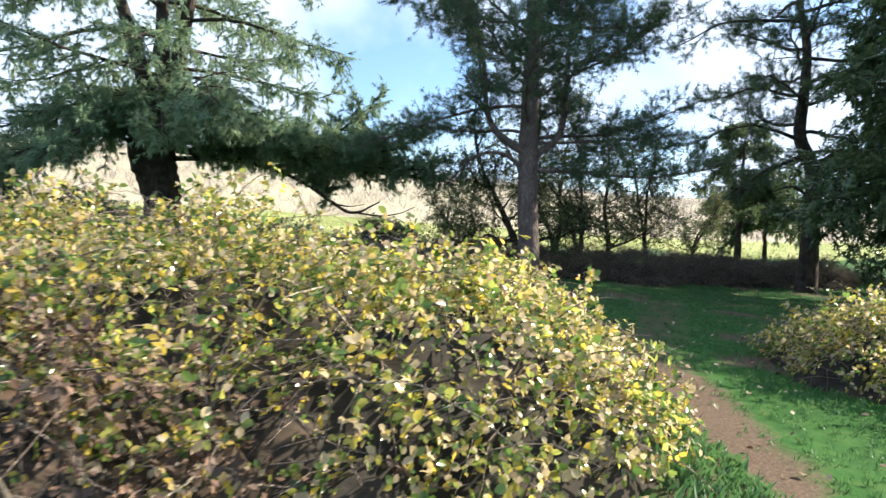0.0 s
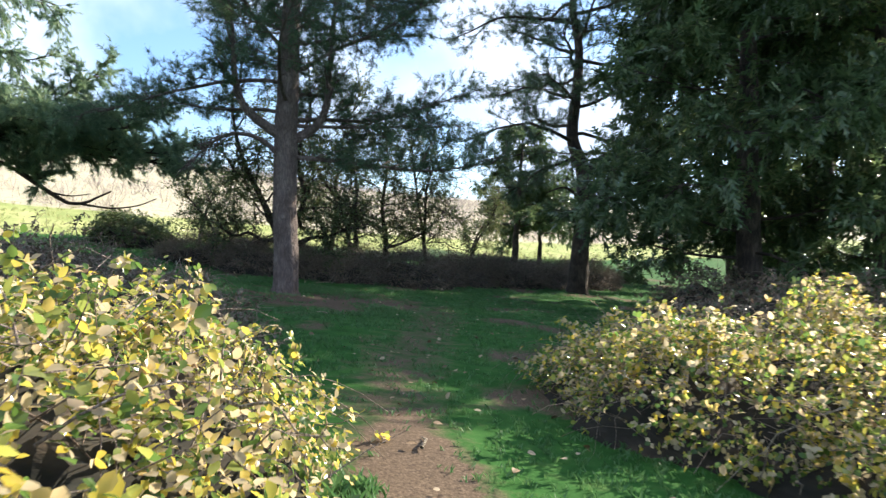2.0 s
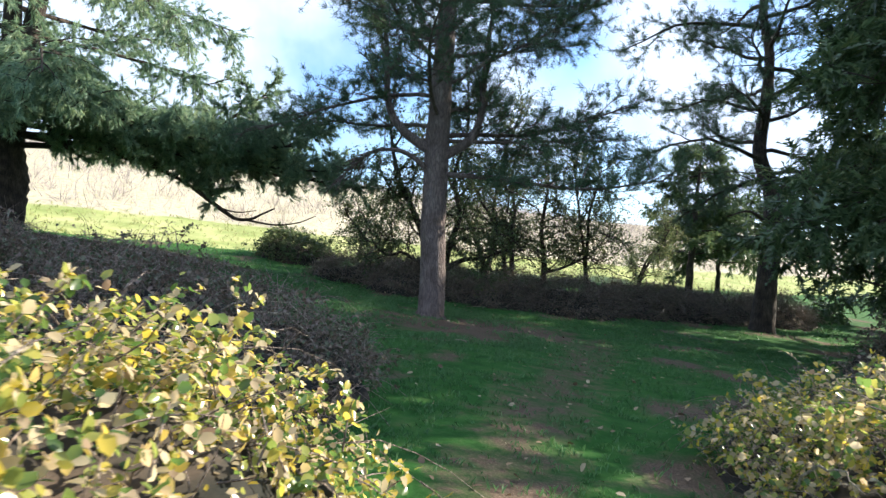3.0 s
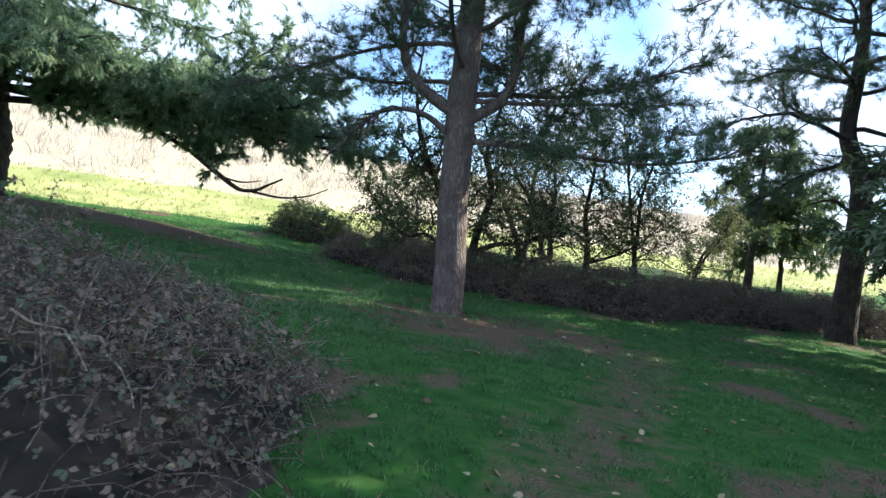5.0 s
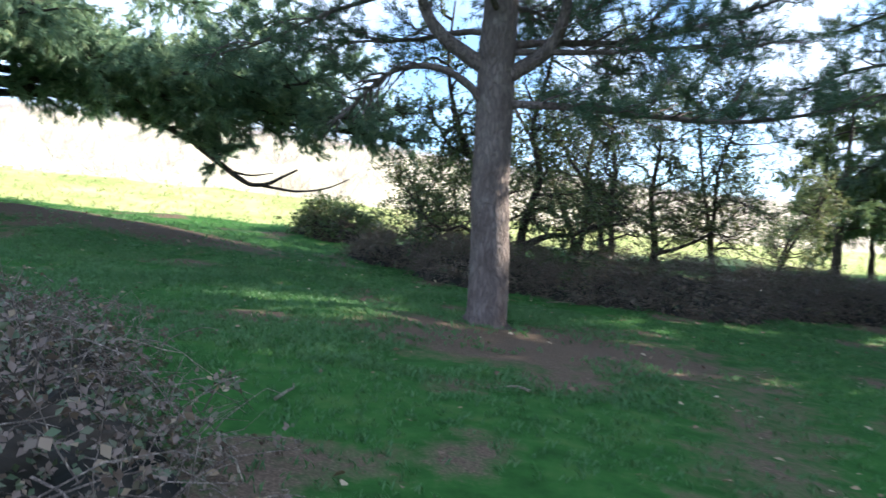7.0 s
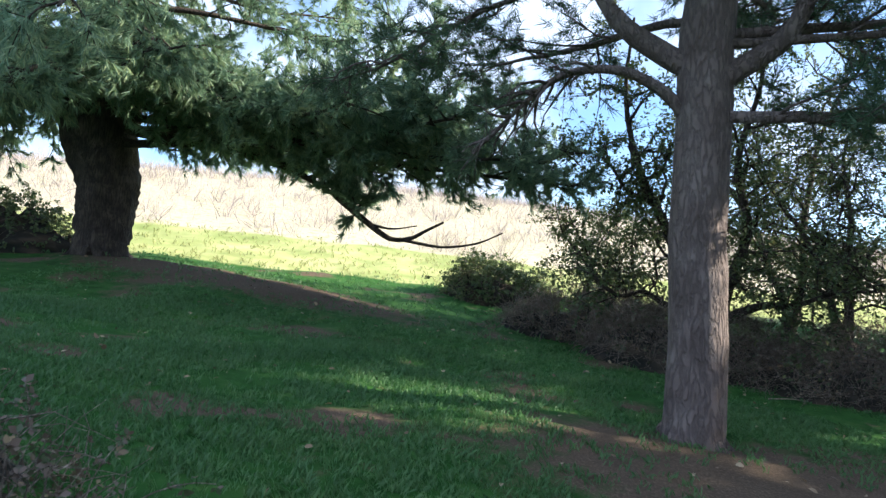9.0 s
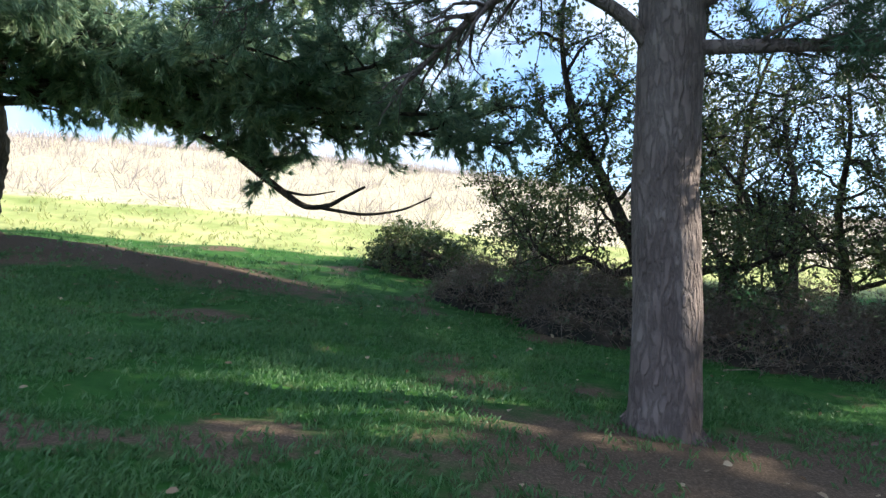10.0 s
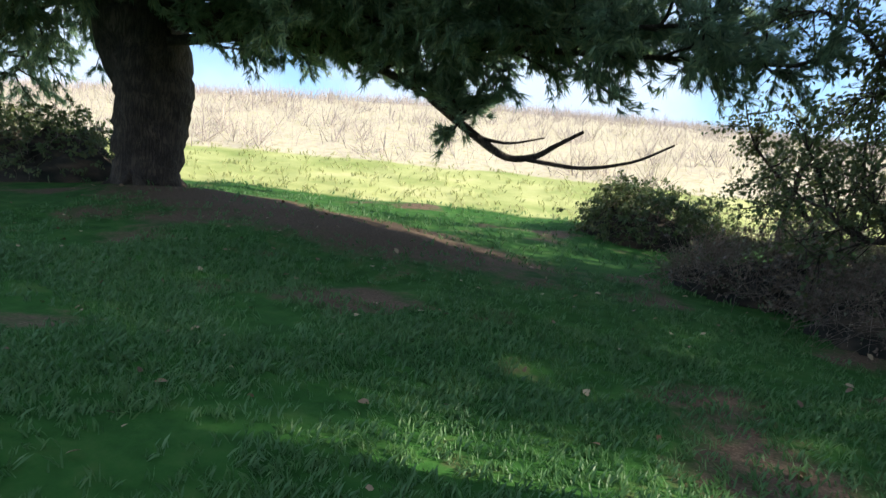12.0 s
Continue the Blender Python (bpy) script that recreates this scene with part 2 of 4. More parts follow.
def tube(buf, pts, radii, sides=7, rough=0.0):
    """A tapered limb along pts."""
    pts, radii = np.asarray(pts, float), np.asarray(radii, float)
    tan = unit(np.gradient(pts, axis=0))
    ref = np.array([0.0, 0, 1]) if abs(tan[0, 2]) < 0.8 else np.array([1.0, 0, 0])
    a = np.linspace(0, 2 * np.pi, sides, endpoint=False)
    ph = rng.uniform(0, 6)
    rings = []
    for i, p in enumerate(pts):
        s = unit(np.cross(tan[i], ref))
        u = np.cross(s, tan[i])
        r = radii[i] * (1 + rough * (np.sin(3 * a + ph + i * 0.35) * 0.5 + rng.uniform(-0.5, 0.5, sides)))
        rings.append(p + np.outer(r * np.cos(a), s) + np.outer(r * np.sin(a), u))
    k, j = np.meshgrid(np.arange(len(pts) - 1), np.arange(sides), indexing="ij")
    k, j = k.ravel(), j.ravel()
    j2 = (j + 1) % sides
    buf.add(np.concatenate(rings), np.stack([k * sides + j, k * sides + j2, (k + 1) * sides + j2, (k + 1) * sides + j], 1))


def limb(start, way, length, n=8, wobble=0.15, lift=0.0):
    """A wandering polyline from start; lift bends it up (or down) along its length."""
    p, d = np.array(start, float), unit(way)
    step, pts = length / n, [np.array(start, float)]
    for _ in range(n):
        d = unit(d + rng.normal(0, wobble, 3) + np.array([0, 0, lift / n]))
        p = p + d * step
        pts.append(p)
    return np.array(pts)


def along(pts, t):
    """Point and direction at the share t of a polyline."""
    f = np.clip(t, 0, 0.999) * (len(pts) - 1)
    i = int(f)
    return pts[i] + (pts[i + 1] - pts[i]) * (f - i), unit(pts[i + 1] - pts[i])


def curve(points, n=24):
    """A smooth line through a few points."""
    p = np.asarray(points, float)
    p = np.vstack([2 * p[0] - p[1], p, 2 * p[-1] - p[-2]])
    out = []
    m = len(p) - 3
    for t in np.linspace(0, m - 1e-6, n):
        i = int(t)
        u = t - i
        a, b, c, d = p[i:i + 4]
        out.append(0.5 * (2 * b + (c - a) * u + (2 * a - 5 * b + 4 * c - d) * u * u + (3 * b - a - 3 * c + d) * u ** 3))
    return np.array(out)


# small foliage shapes: verts, faces
LEAFLET = ([(0, 0, 0), (-0.34, 0.3, 0.07), (0, 0.5, -0.03), (0.34, 0.3, 0.07), (-0.31, 0.7, 0.03), (0.31, 0.7, 0.03), (0, 1, -0.12)],
           [(0, 2, 1), (0, 3, 2), (1, 2, 4), (2, 3, 5), (2, 6, 4), (2, 5, 6)])
PLAIN_LEAFLET = ([(0, 0, 0), (-0.34, 0.55, 0.08), (0, 0.5, -0.03), (0.34, 0.55, 0.08), (0, 1, -0.1)], [(0, 2, 1), (0, 3, 2), (1, 2, 4), (2, 3, 4)])
SMALL_LEAF = ([(0, 0, 0), (-0.3, 0.5, 0.08), (0, 1, -0.05), (0.3, 0.5, 0.08)], [(0, 2, 1), (0, 3, 2)])


def needle_tuft(count, spread, width, seed):
    r = np.random.default_rng(seed)
    v, f = [], []
    for i in range(count):
        a, s = r.uniform(0, 2 * np.pi), spread * np.sqrt(r.uniform(0.05, 1))
        d = unit([np.cos(a) * s, 1.0, np.sin(a) * s])
        side = unit(np.cross(d, r.normal(0, 1, 3))) * width
        b = d * 0.06 + np.array([0, r.uniform(-0.35, 0.05), 0])
        n0 = len(v)
        v += [b - side, b + side, b + d * r.uniform(0.7, 1.0)]
        f.append((n0, n0 + 1, n0 + 2))
    return v, f


def fir_spray(pairs, width, droop):
    """A flat spray: a spine with fingers on both sides, hanging at the tips."""
    v, f = [], []
    for i in range(pairs):
        t = (i + 0.3) / pairs
        for s in (-1, 1):
            ln = 0.42 * (1 - 0.7 * t)
            b = np.array([0, t, -droop * t * t])
            tip = b + np.array([s * ln, ln * 0.8, -droop * ln * 1.2])
            n0 = len(v)
            v += [b + (0, -width, 0), b + (0, width, 0.01), tip]
            f.append((n0, n0 + 1, n0 + 2))
    n0 = len(v)
    v += [(-width, 0, 0), (width, 0, 0), (0, 1.1, -droop * 1.1)]
    f.append((n0, n0 + 1, n0 + 2))
    return v, f


TUFT = needle_tuft(9, 1.0, 0.03, 1)
PLUME = needle_tuft(6, 0.55, 0.055, 5)
TWIG_BALL = needle_tuft(10, 1.2, 0.012, 6)
COARSE_SPRAY = fir_spray(3, 0.12, 0.3)


def blade_clump(count, seed):
    r = np.random.default_rng(seed)
    v, f = [], []
    for i in range(count):
        a, h = r.uniform(0, 2 * np.pi), r.uniform(0.55, 1.0)
        b = np.array([r.normal(0, 0.25), r.normal(0, 0.25), -0.05])
        o = np.array([np.cos(a), np.sin(a), 0])
        s = np.array([-np.sin(a), np.cos(a), 0]) * 0.05
        n0 = len(v)
        v += [b - s, b + s, b + o * 0.2 * h + (0, 0, 0.6 * h) + s, b + o * 0.6 * h + (0, 0, 0.95 * h)]
        f += [(n0, n0 + 1, n0 + 2), (n0, n0 + 2, n0 + 3)]
    v = np.array(v)
    # stored with y up, so that scatter's "along" is the way it grows
    return np.stack([v[:, 0], v[:, 2], -v[:, 1]], 1), f


CLUMP = blade_clump(4, 2)

# ---- ground ----


def soft(x, w):
    return np.where(x > 8 * w, x, w * np.log1p(np.exp(np.minimum(x / w, 8))))


def ground_z(x, y):
    x, y = np.asarray(x, float), np.asarray(y, float)
    z = 0.2 - 0.0885 * 30 * np.tanh(x / 30) + 0.023 * np.clip(y, -40, 60) + 0.04 * soft(y - 24, 2.0) * (y < 300) + 0.04 * 276 * (y >= 300)
    z = np.minimum(z, 8)
    u = -0.45 * x + 0.89 * y
    hill = 0.17 * soft(u - 33, 4.0)
    hill = 9.5 * np.tanh(hill / 9.5)
    bank = 0.45 * np.exp(-((x + 8) / 5.0) ** 2 - ((y - 24.5) / 2.5) ** 2)
    bumps = 0.035 * np.sin(x * 1.3 + 0.7 * y) * np.sin(y * 1.1 - 0.4 * x) + 0.02 * np.sin(x * 3.1) * np.sin(y * 2.7 + 1)
    return z + hill + bank + bumps


def gz(x, y):
    return float(ground_z(x, y))


PATH_LINE = np.array([(0.1, -3.0), (0.9, 1.0), (1.7, 4.0), (2.15, 6.0), (2.5, 8.5), (3.4, 11.5), (4.6, 14.5), (6.0, 18.5)])


def path_distance(x, y):
    best = np.full(np.shape(x), 99.0)
    for a, b in zip(PATH_LINE[:-1], PATH_LINE[1:]):
        d = b - a
        t = np.clip(((x - a[0]) * d[0] + (y - a[1]) * d[1]) / (d @ d), 0, 1)
        best = np.minimum(best, np.hypot(x - a[0] - t * d[0], y - a[1] - t * d[1]))
    return best


def bare(x, y):
    """How bare of grass the ground is: the path, and needle litter round the trunks."""
    p = np.clip(1.1 - path_distance(x, y) / 0.75, 0, 1) * np.clip((11.5 - y) / 5, 0.3, 1)
    pine = 0.95 * np.exp(-((x - 3.2) / 3.2) ** 2 - ((y - 18.4) / 2.1) ** 2)
    cedar = 0.85 * np.exp(-((x + 6.2) / 4.4) ** 4 - ((y - 24.6 - 0.1 * (x + 6)) / 1.9) ** 2)
    right = 0.6 * np.exp(-((x - 14) / 2.5) ** 2 - ((y - 25.8) / 1.2) ** 2)
    wear = 0.53 * np.exp(-((path_distance(x, y)) / 1.0) ** 2)
    thin = 0.66 * np.clip(0.6 * np.sin(0.9 * x + 0.5 * y) * np.sin(1.1 * y - 0.6 * x + 1) + 0.5 * np.sin(2.9 * x - 1.1 * y) * np.sin(2.3 * y + 0.9 * x + 2) + 0.25, 0, 1) * (y > 8)
    return np.clip(np.maximum.reduce([p, pine, cedar, right, wear, thin]), 0, 1)


# Mask of the sun-lightened field colour; its edge follows the shade boundary.
def lit_field_share(x, y):
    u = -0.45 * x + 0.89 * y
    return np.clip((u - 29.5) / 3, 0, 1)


def scrub_share(x, y):
    u = -0.45 * x + 0.89 * y
    return np.clip((u - 37.0) / 3, 0, 1)


def graded(lo, hi, fine_lo, fine_hi, step, growth=1.18):
    mid = list(np.arange(fine_lo, fine_hi + step / 2, step))
    a, s = fine_hi, step
    while a < hi:
        s *= growth
        a += s
        mid.append(a)
    a, s, pre = fine_lo, step, []
    while a > lo:
        s *= growth
        a -= s
        pre.append(a)
    return np.array(pre[::-1] + mid)


gx, gy = graded(-1500, 1500, -14, 18, 0.25), graded(-800, 1800, -3, 34, 0.25)
GX, GY = np.meshgrid(gx, gy, indexing="ij")
gv = np.stack([GX, GY, ground_z(GX, GY)], -1).reshape(-1, 3)
ii, jj = np.meshgrid(np.arange(len(gx) - 1), np.arange(len(gy) - 1), indexing="ij")
q = (ii * len(gy) + jj).ravel()
gb = Buf()
gb.add(gv, np.stack([q, q + len(gy), q + len(gy) + 1, q + 1], 1))
ground = part("ground", gb, M_GROUND)
tagged(ground, "uneven grassy ground with bare needle litter rising to a hill", "ground", kind="structure")
zones = ground.data.color_attributes.new("zones", "FLOAT_COLOR", "POINT")
zc = np.stack([bare(gv[:, 0], gv[:, 1]), lit_field_share(gv[:, 0], gv[:, 1]), scrub_share(gv[:, 0], gv[:, 1]), np.ones(len(gv))], 1)
zones.data.foreach_set("color", zc.astype(np.float32).ravel())


def grass(name, count, xs, ys, size, mat, label, keep):
    x, y = rng.uniform(*xs, count), rng.uniform(*ys, count)
    k = keep(x, y)
    x, y = x[k], y[k]
    b = Buf()
    pos = np.stack([x, y, ground_z(x, y)], 1)
    up = np.stack([rng.normal(0, 0.25, len(x)), rng.normal(0, 0.25, len(x)), np.ones(len(x))], 1)
    a = rng.uniform(0, 2 * np.pi, len(x))
    scatter(b, CLUMP, pos, up, np.stack([np.cos(a), np.sin(a), 0 * a], 1), size * rng.uniform(0.5, 1.2, len(x)))
    ob = part(name, b, mat)
    return tagged(ob, label, "grass", kind="stuff")


def noise2(x, y, s):
    return np.array([noise.noise(Vector((a * s, b * s, 3.0))) for a, b in zip(x, y)])


def keep_lawn(x, y):
    return (rng.uniform(0, 1, len(x)) > bare(x, y) * 1.1 + 0.75 * np.clip(noise2(x, y, 0.8) * 3 - 0.2, 0, 1)) & (lit_field_share(x, y) < 0.6)


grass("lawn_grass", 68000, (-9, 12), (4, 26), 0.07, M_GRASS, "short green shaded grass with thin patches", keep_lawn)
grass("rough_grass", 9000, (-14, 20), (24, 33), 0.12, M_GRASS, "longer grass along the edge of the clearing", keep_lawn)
grass("field_grass", 26000, (-60, 45), (26, 75), 0.2, M_LIT_FIELD, "yellow-green meadow grass with sunlight put into its colour", lambda x, y: (lit_field_share(x, y) > 0.4) & (scrub_share(x, y) < 0.7))


def keep_verge(x, y):
    return np.abs(x - 1.5 - 0.06 * (y - 4)) < 0.3


grass("verge_grass", 5000, (0.5, 4.5), (2.6, 6.5), 0.13, M_GRASS, "longer bright grass along the foot of the brambles", keep_verge)
grass("lawn_grass", 30000, (-7, 4.5), (15.5, 22.5), 0.085, M_GRASS, "tufted green shaded grass on the slope", keep_lawn)

# ---- brambles ----


def mound(x, y, blobs):
    """Height above the ground of a mound made of soft blobs (cx, cy, rx, ry, h)."""
    h = np.zeros(np.shape(x))
    for cx, cy, rx, ry, top in blobs:
        d = ((x - cx) / rx) ** 2 + ((y - cy) / ry) ** 2
        h = np.maximum(h, top * np.sqrt(np.clip(1 - d, 0, None)))
    return h


def bramble(name, blobs, leaves, canes, leaf, label, size=0.075, twigs=0, seed=1, shoots=0, long_canes=0):
    """A tangled mound: a core coloured dark for inner shade, arching canes, and leaflets in threes over it."""
    g = np.random.default_rng(seed)
    x0, x1 = min(b[0] - b[2] for b in blobs), max(b[0] + b[2] for b in blobs)
    y0, y1 = min(b[1] - b[3] for b in blobs), max(b[1] + b[3] for b in blobs)
    cx, cy = (x0 + x1) / 2, (y0 + y1) / 2
    top = thing(name, (cx, cy, gz(cx, cy)), label, "bramble bush")

    def lump(x, y):
        h = mound(x, y, blobs)
        return h * (1 + 0.17 * np.sin(2.3 * x + 1.1 * y + seed) * np.sin(1.9 * y - 0.8 * x) + 0.11 * np.sin(5.1 * x + seed) * np.sin(4.7 * y + 2) + 0.06 * np.sin(11.3 * x + y) * np.sin(10.1 * y - 2 * x))

    # inner core: a near-black sheet standing in for shade between the leaves
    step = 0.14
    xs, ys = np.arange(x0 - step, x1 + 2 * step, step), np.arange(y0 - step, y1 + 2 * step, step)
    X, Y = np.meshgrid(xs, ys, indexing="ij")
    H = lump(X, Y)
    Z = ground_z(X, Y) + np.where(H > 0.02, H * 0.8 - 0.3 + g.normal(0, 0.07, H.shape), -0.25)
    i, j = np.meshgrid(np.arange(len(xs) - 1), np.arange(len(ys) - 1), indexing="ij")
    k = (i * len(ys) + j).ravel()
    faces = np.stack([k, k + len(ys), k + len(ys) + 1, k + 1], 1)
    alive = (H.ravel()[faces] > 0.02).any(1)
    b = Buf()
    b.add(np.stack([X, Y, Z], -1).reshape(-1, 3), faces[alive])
    part("shade_filler", b, M_CORE, top, "dark inner filler with the shade between the leaves in its colour")

    def surface(n, sink=0.12):
        x, y = g.uniform(x0, x1, 7 * n), g.uniform(y0, y1, 7 * n)
        h = lump(x, y)
        e = 0.04
        gxx, gyy = (lump(x + e, y) - h) / e, (lump(x, y + e) - h) / e
        slope = np.sqrt(1 + np.clip(gxx ** 2 + gyy ** 2, 0, 60))
        ok = (h > 0.05) & (g.uniform(0, 5.5, len(x)) < slope)
        x, y, h, gxx, gyy = (a[ok][:n] for a in (x, y, h, gxx, gyy))
        nrm = unit(np.stack([-gxx, -gyy, np.ones(len(x))], 1))
        p = np.stack([x, y, ground_z(x, y) + h], 1)
        out = np.where(g.uniform(0, 1, (len(x), 1)) < 0.12, 0.2, 0.03)
        return p - nrm * g.uniform(-out, sink, (len(x), 1)), nrm

    b = Buf()
    p, nrm = surface(leaves // 3, 0.38)
    hole = np.sin(3.7 * p[:, 0] + 1.3 * p[:, 2] + seed) * np.sin(4.1 * p[:, 1] - 2.0 * p[:, 2]) + 0.5 * np.sin(9 * p[:, 0] - 5 * p[:, 2]) * np.sin(8 * p[:, 1])
    ok = hole + g.normal(0, 0.35, len(p)) > -0.55
    p, nrm = p[ok], nrm[ok]
    # leafy shoots that stand out of the mound
    tips, tip_n, stems = [], [], Buf()
    for q, n0 in zip(*surface(shoots, 0.1)):
        d = unit(n0 * 0.8 + g.normal(0, 0.5, 3) + [0, 0, 0.35])
        ln = g.uniform(0.2, 0.6)
        pts = np.array([q + d * ln * t + np.array([0, 0, -0.4 * ln * t * t]) for t in np.linspace(0, 1, 6)])
        tube(stems, pts, np.linspace(0.005, 0.002, 6), 4)
        for t in g.uniform(0.15, 1, 7):
            tips.append(along(pts, t)[0] + g.normal(0, 0.02, 3))
            tip_n.append(unit(n0 + g.normal(0, 0.8, 3)))
    if tips:
        p, nrm = np.vstack([p, tips]), np.vstack([nrm, tip_n])
        tagged(part("shoot", stems, M_CANE, top, "thin leafy shoots"), kind="stuff")
    aim = unit(nrm * 0.5 + g.normal(0, 0.75, p.shape) - [0, 0, 0.15])
    face = unit(nrm + g.normal(0, 0.55, p.shape) + [0, 0, 0.3])
    s = size * np.clip(np.exp(g.normal(0, 0.3, len(p))), 0.4, 1.4)
    side = unit(np.cross(aim, face))
    for turn, sc in ((0, 1.0), (1, 0.8), (-1, 0.8)):
        scatter(b, LEAFLET if leaf is M_BRAMBLE else PLAIN_LEAFLET, p + side * turn * s[:, None] * 0.1, aim * (1 if turn == 0 else 0.35) + side * turn, face + g.normal(0, 0.25, p.shape), s * sc)
    tagged(part("foliage", b, leaf, top), kind="stuff")
    # arching canes and bare twigs
    b = Buf()
    p, nrm = surface(canes, 0.2)
    for q, n0 in zip(p, nrm):
        d = unit(n0 * 0.6 + g.normal(0, 0.7, 3))
        ln = g.uniform(0.35, 1.0)
        m = 5
        pts = np.array([q - n0 * 0.1 + d * ln * t + np.array([0, 0, -0.55 * ln * t * t]) + g.normal(0, 0.012, 3) for t in np.linspace(0, 1, m)])
        tube(b, pts, np.linspace(g.uniform(0.0035, 0.007), 0.0018, m), 3)
    p, nrm = surface(twigs, 0.1)
    for q, n0 in zip(p, nrm):
        pts = limb(q - n0 * 0.15, n0 + g.normal(0, 0.5, 3), g.uniform(0.2, 0.5), 3, 0.3)
        tube(b, pts, np.linspace(0.005, 0.0015, 4), 3)
    tagged(part("cane", b, M_CANE, top, "thin dry arching canes"), kind="stuff")
    for q, n0 in zip(*surface(long_canes, 0.02)):
        b = Buf()
        d = unit(np.cross(n0, g.normal(0, 1, 3)) + n0 * 0.45)
        ln = g.uniform(0.5, 1.1)
        pts = np.array([q - n0 * 0.03 + d * ln * t + np.array([0, 0, -0.5 * ln * t * t]) + g.normal(0, 0.015, 3) for t in np.linspace(0, 1, 9)])
        tube(b, pts, np.linspace(g.uniform(0.006, 0.011), 0.003, 9), 5, 0.1)
        part("long_cane", b, M_PALE_CANE, top, "long pale bare cane")
    return top, surface


big_mound, big_surface = bramble(
    "bramble_bush", [(-1.2, 5.0, 2.9, 2.4, 1.2), (-3.8, 5.6, 3.2, 3.0, 1.2), (-6.5, 6.5, 3.5, 3.5, 1.1), (0.25, 6.7, 1.6, 1.6, 1.0)],
    110000, 800, M_BRAMBLE, "large sunlit bramble mound with yellowing leaves beside the path", 0.05, 900, 3, 420, 40)
# the sun reaches this corner, so its shade is in the leaf colour
bramble("dry_bramble", [(-2.5, 3.0, 2.0, 1.1, 0.75)], 12000, 90, M_SHADED_BRACKEN, "brown dead growth at the foot of the bramble mound, coloured darker for shade", 0.045, 260, 9, 60, 5)
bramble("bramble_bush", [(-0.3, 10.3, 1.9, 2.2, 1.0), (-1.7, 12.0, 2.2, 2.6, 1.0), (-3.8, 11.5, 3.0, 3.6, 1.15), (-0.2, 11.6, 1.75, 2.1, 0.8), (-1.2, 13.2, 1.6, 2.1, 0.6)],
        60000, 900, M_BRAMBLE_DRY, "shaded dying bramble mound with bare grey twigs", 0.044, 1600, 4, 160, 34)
bramble("bramble_bush", [(5.35, 7.5, 1.5, 1.2, 1.0), (5.1, 8.9, 1.0, 1.2, 0.6), (7.2, 7.6, 2.0, 1.4, 1.3), (5.9, 9.4, 1.2, 1.4, 0.8), (5.8, 6.4, 1.5, 1.3, 0.95), (7.0, 5.0, 2.0, 1.6, 1.45), (5.8, 3.5, 1.7, 1.8, 1.3)],
        72000, 900, M_BRAMBLE, "low bramble bush with bright yellow leaves and bare stems", 0.052, 900, 5, 420, 40)
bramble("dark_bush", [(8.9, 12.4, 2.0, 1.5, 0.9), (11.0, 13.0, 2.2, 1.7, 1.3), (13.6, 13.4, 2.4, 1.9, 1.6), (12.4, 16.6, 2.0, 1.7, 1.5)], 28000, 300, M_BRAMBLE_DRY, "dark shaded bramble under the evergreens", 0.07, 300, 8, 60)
bramble("dark_bush", [(-13.4, 24.6, 2.6, 1.6, 1.3), (-16.0, 25.0, 2.6, 1.8, 1.5)], 12000, 200, M_BROAD, "shaded green bramble behind the thick trunk", 0.09, 100, 10, 80)

# ---- trees ----


TWIG = ([(-0.012, 0, -0.008), (0.012, 0, -0.008), (0, 0, 0.014), (0, 1, 0)], [(0, 1, 3), (1, 2, 3), (2, 0, 3)])


def twigs_on(wood, pts, count, length, spread, lift, g):
    """Thin twigs off a branch: their feet and their whole reach."""
    f = g.uniform(0.2, 0.999, count) * (len(pts) - 1)
    i = f.astype(int)
    d = pts[i + 1] - pts[i]
    foot = pts[i] + d * (f - i)[:, None]
    way = unit(unit(d) * 0.8 + g.normal(0, spread, (count, 3)) + [0, 0, lift])
    reach = length * g.uniform(0.5, 1.25, count)
    scatter(wood, TWIG, foot, way, g.normal(0, 1, (count, 3)), reach)
    return foot, way * reach[:, None]


def boughs(wood, leaf, shape, spine, r0, g, subs, sub_len, tufts, size, spread, droop, lift, twigs=8, sides=6, from_t=0.25, rise=0.0, twig_len=0.38):
    """A limb along spine with side branches, twigs and foliage spread along the twigs."""
    tube(wood, spine, np.linspace(r0, r0 * 0.25, len(spine)), sides, 0.1)
    feet, ways = [], []
    for k in range(subs):
        t = from_t + (1 - from_t) * (k + g.uniform(0, 1)) / subs
        p, d = along(spine, t)
        side = unit(np.cross(d, [0, 0, 1])) * (1 if k % 2 else -1)
        way = d * 0.55 + side * g.uniform(0.4, 1.0) + np.array([0, 0, g.uniform(-0.25, 0.3) + rise])
        sp = limb(p, way, sub_len * g.uniform(0.6, 1.2) * (1.15 - 0.6 * t), 5, 0.2, lift)
        tube(wood, sp, np.linspace(r0 * 0.3, r0 * 0.08, len(sp)), 4)
        a, b = twigs_on(wood, sp, twigs, sub_len * twig_len, 0.6, lift * 0.5, g)
        feet.append(a)
        ways.append(b)
    feet, ways = np.repeat(np.vstack(feet), tufts, 0), np.repeat(np.vstack(ways), tufts, 0)
    pos = feet + ways * g.uniform(0.1, 1.0, (len(feet), 1)) + g.normal(0, 0.02, feet.shape)
    grow = unit(unit(ways) + g.normal(0, spread, pos.shape) - [0, 0, droop])
    scatter(leaf, shape, pos, grow, np.array([0, 0, 1.0]) + g.normal(0, 0.4, pos.shape), size * g.uniform(0.7, 1.3, len(pos)))


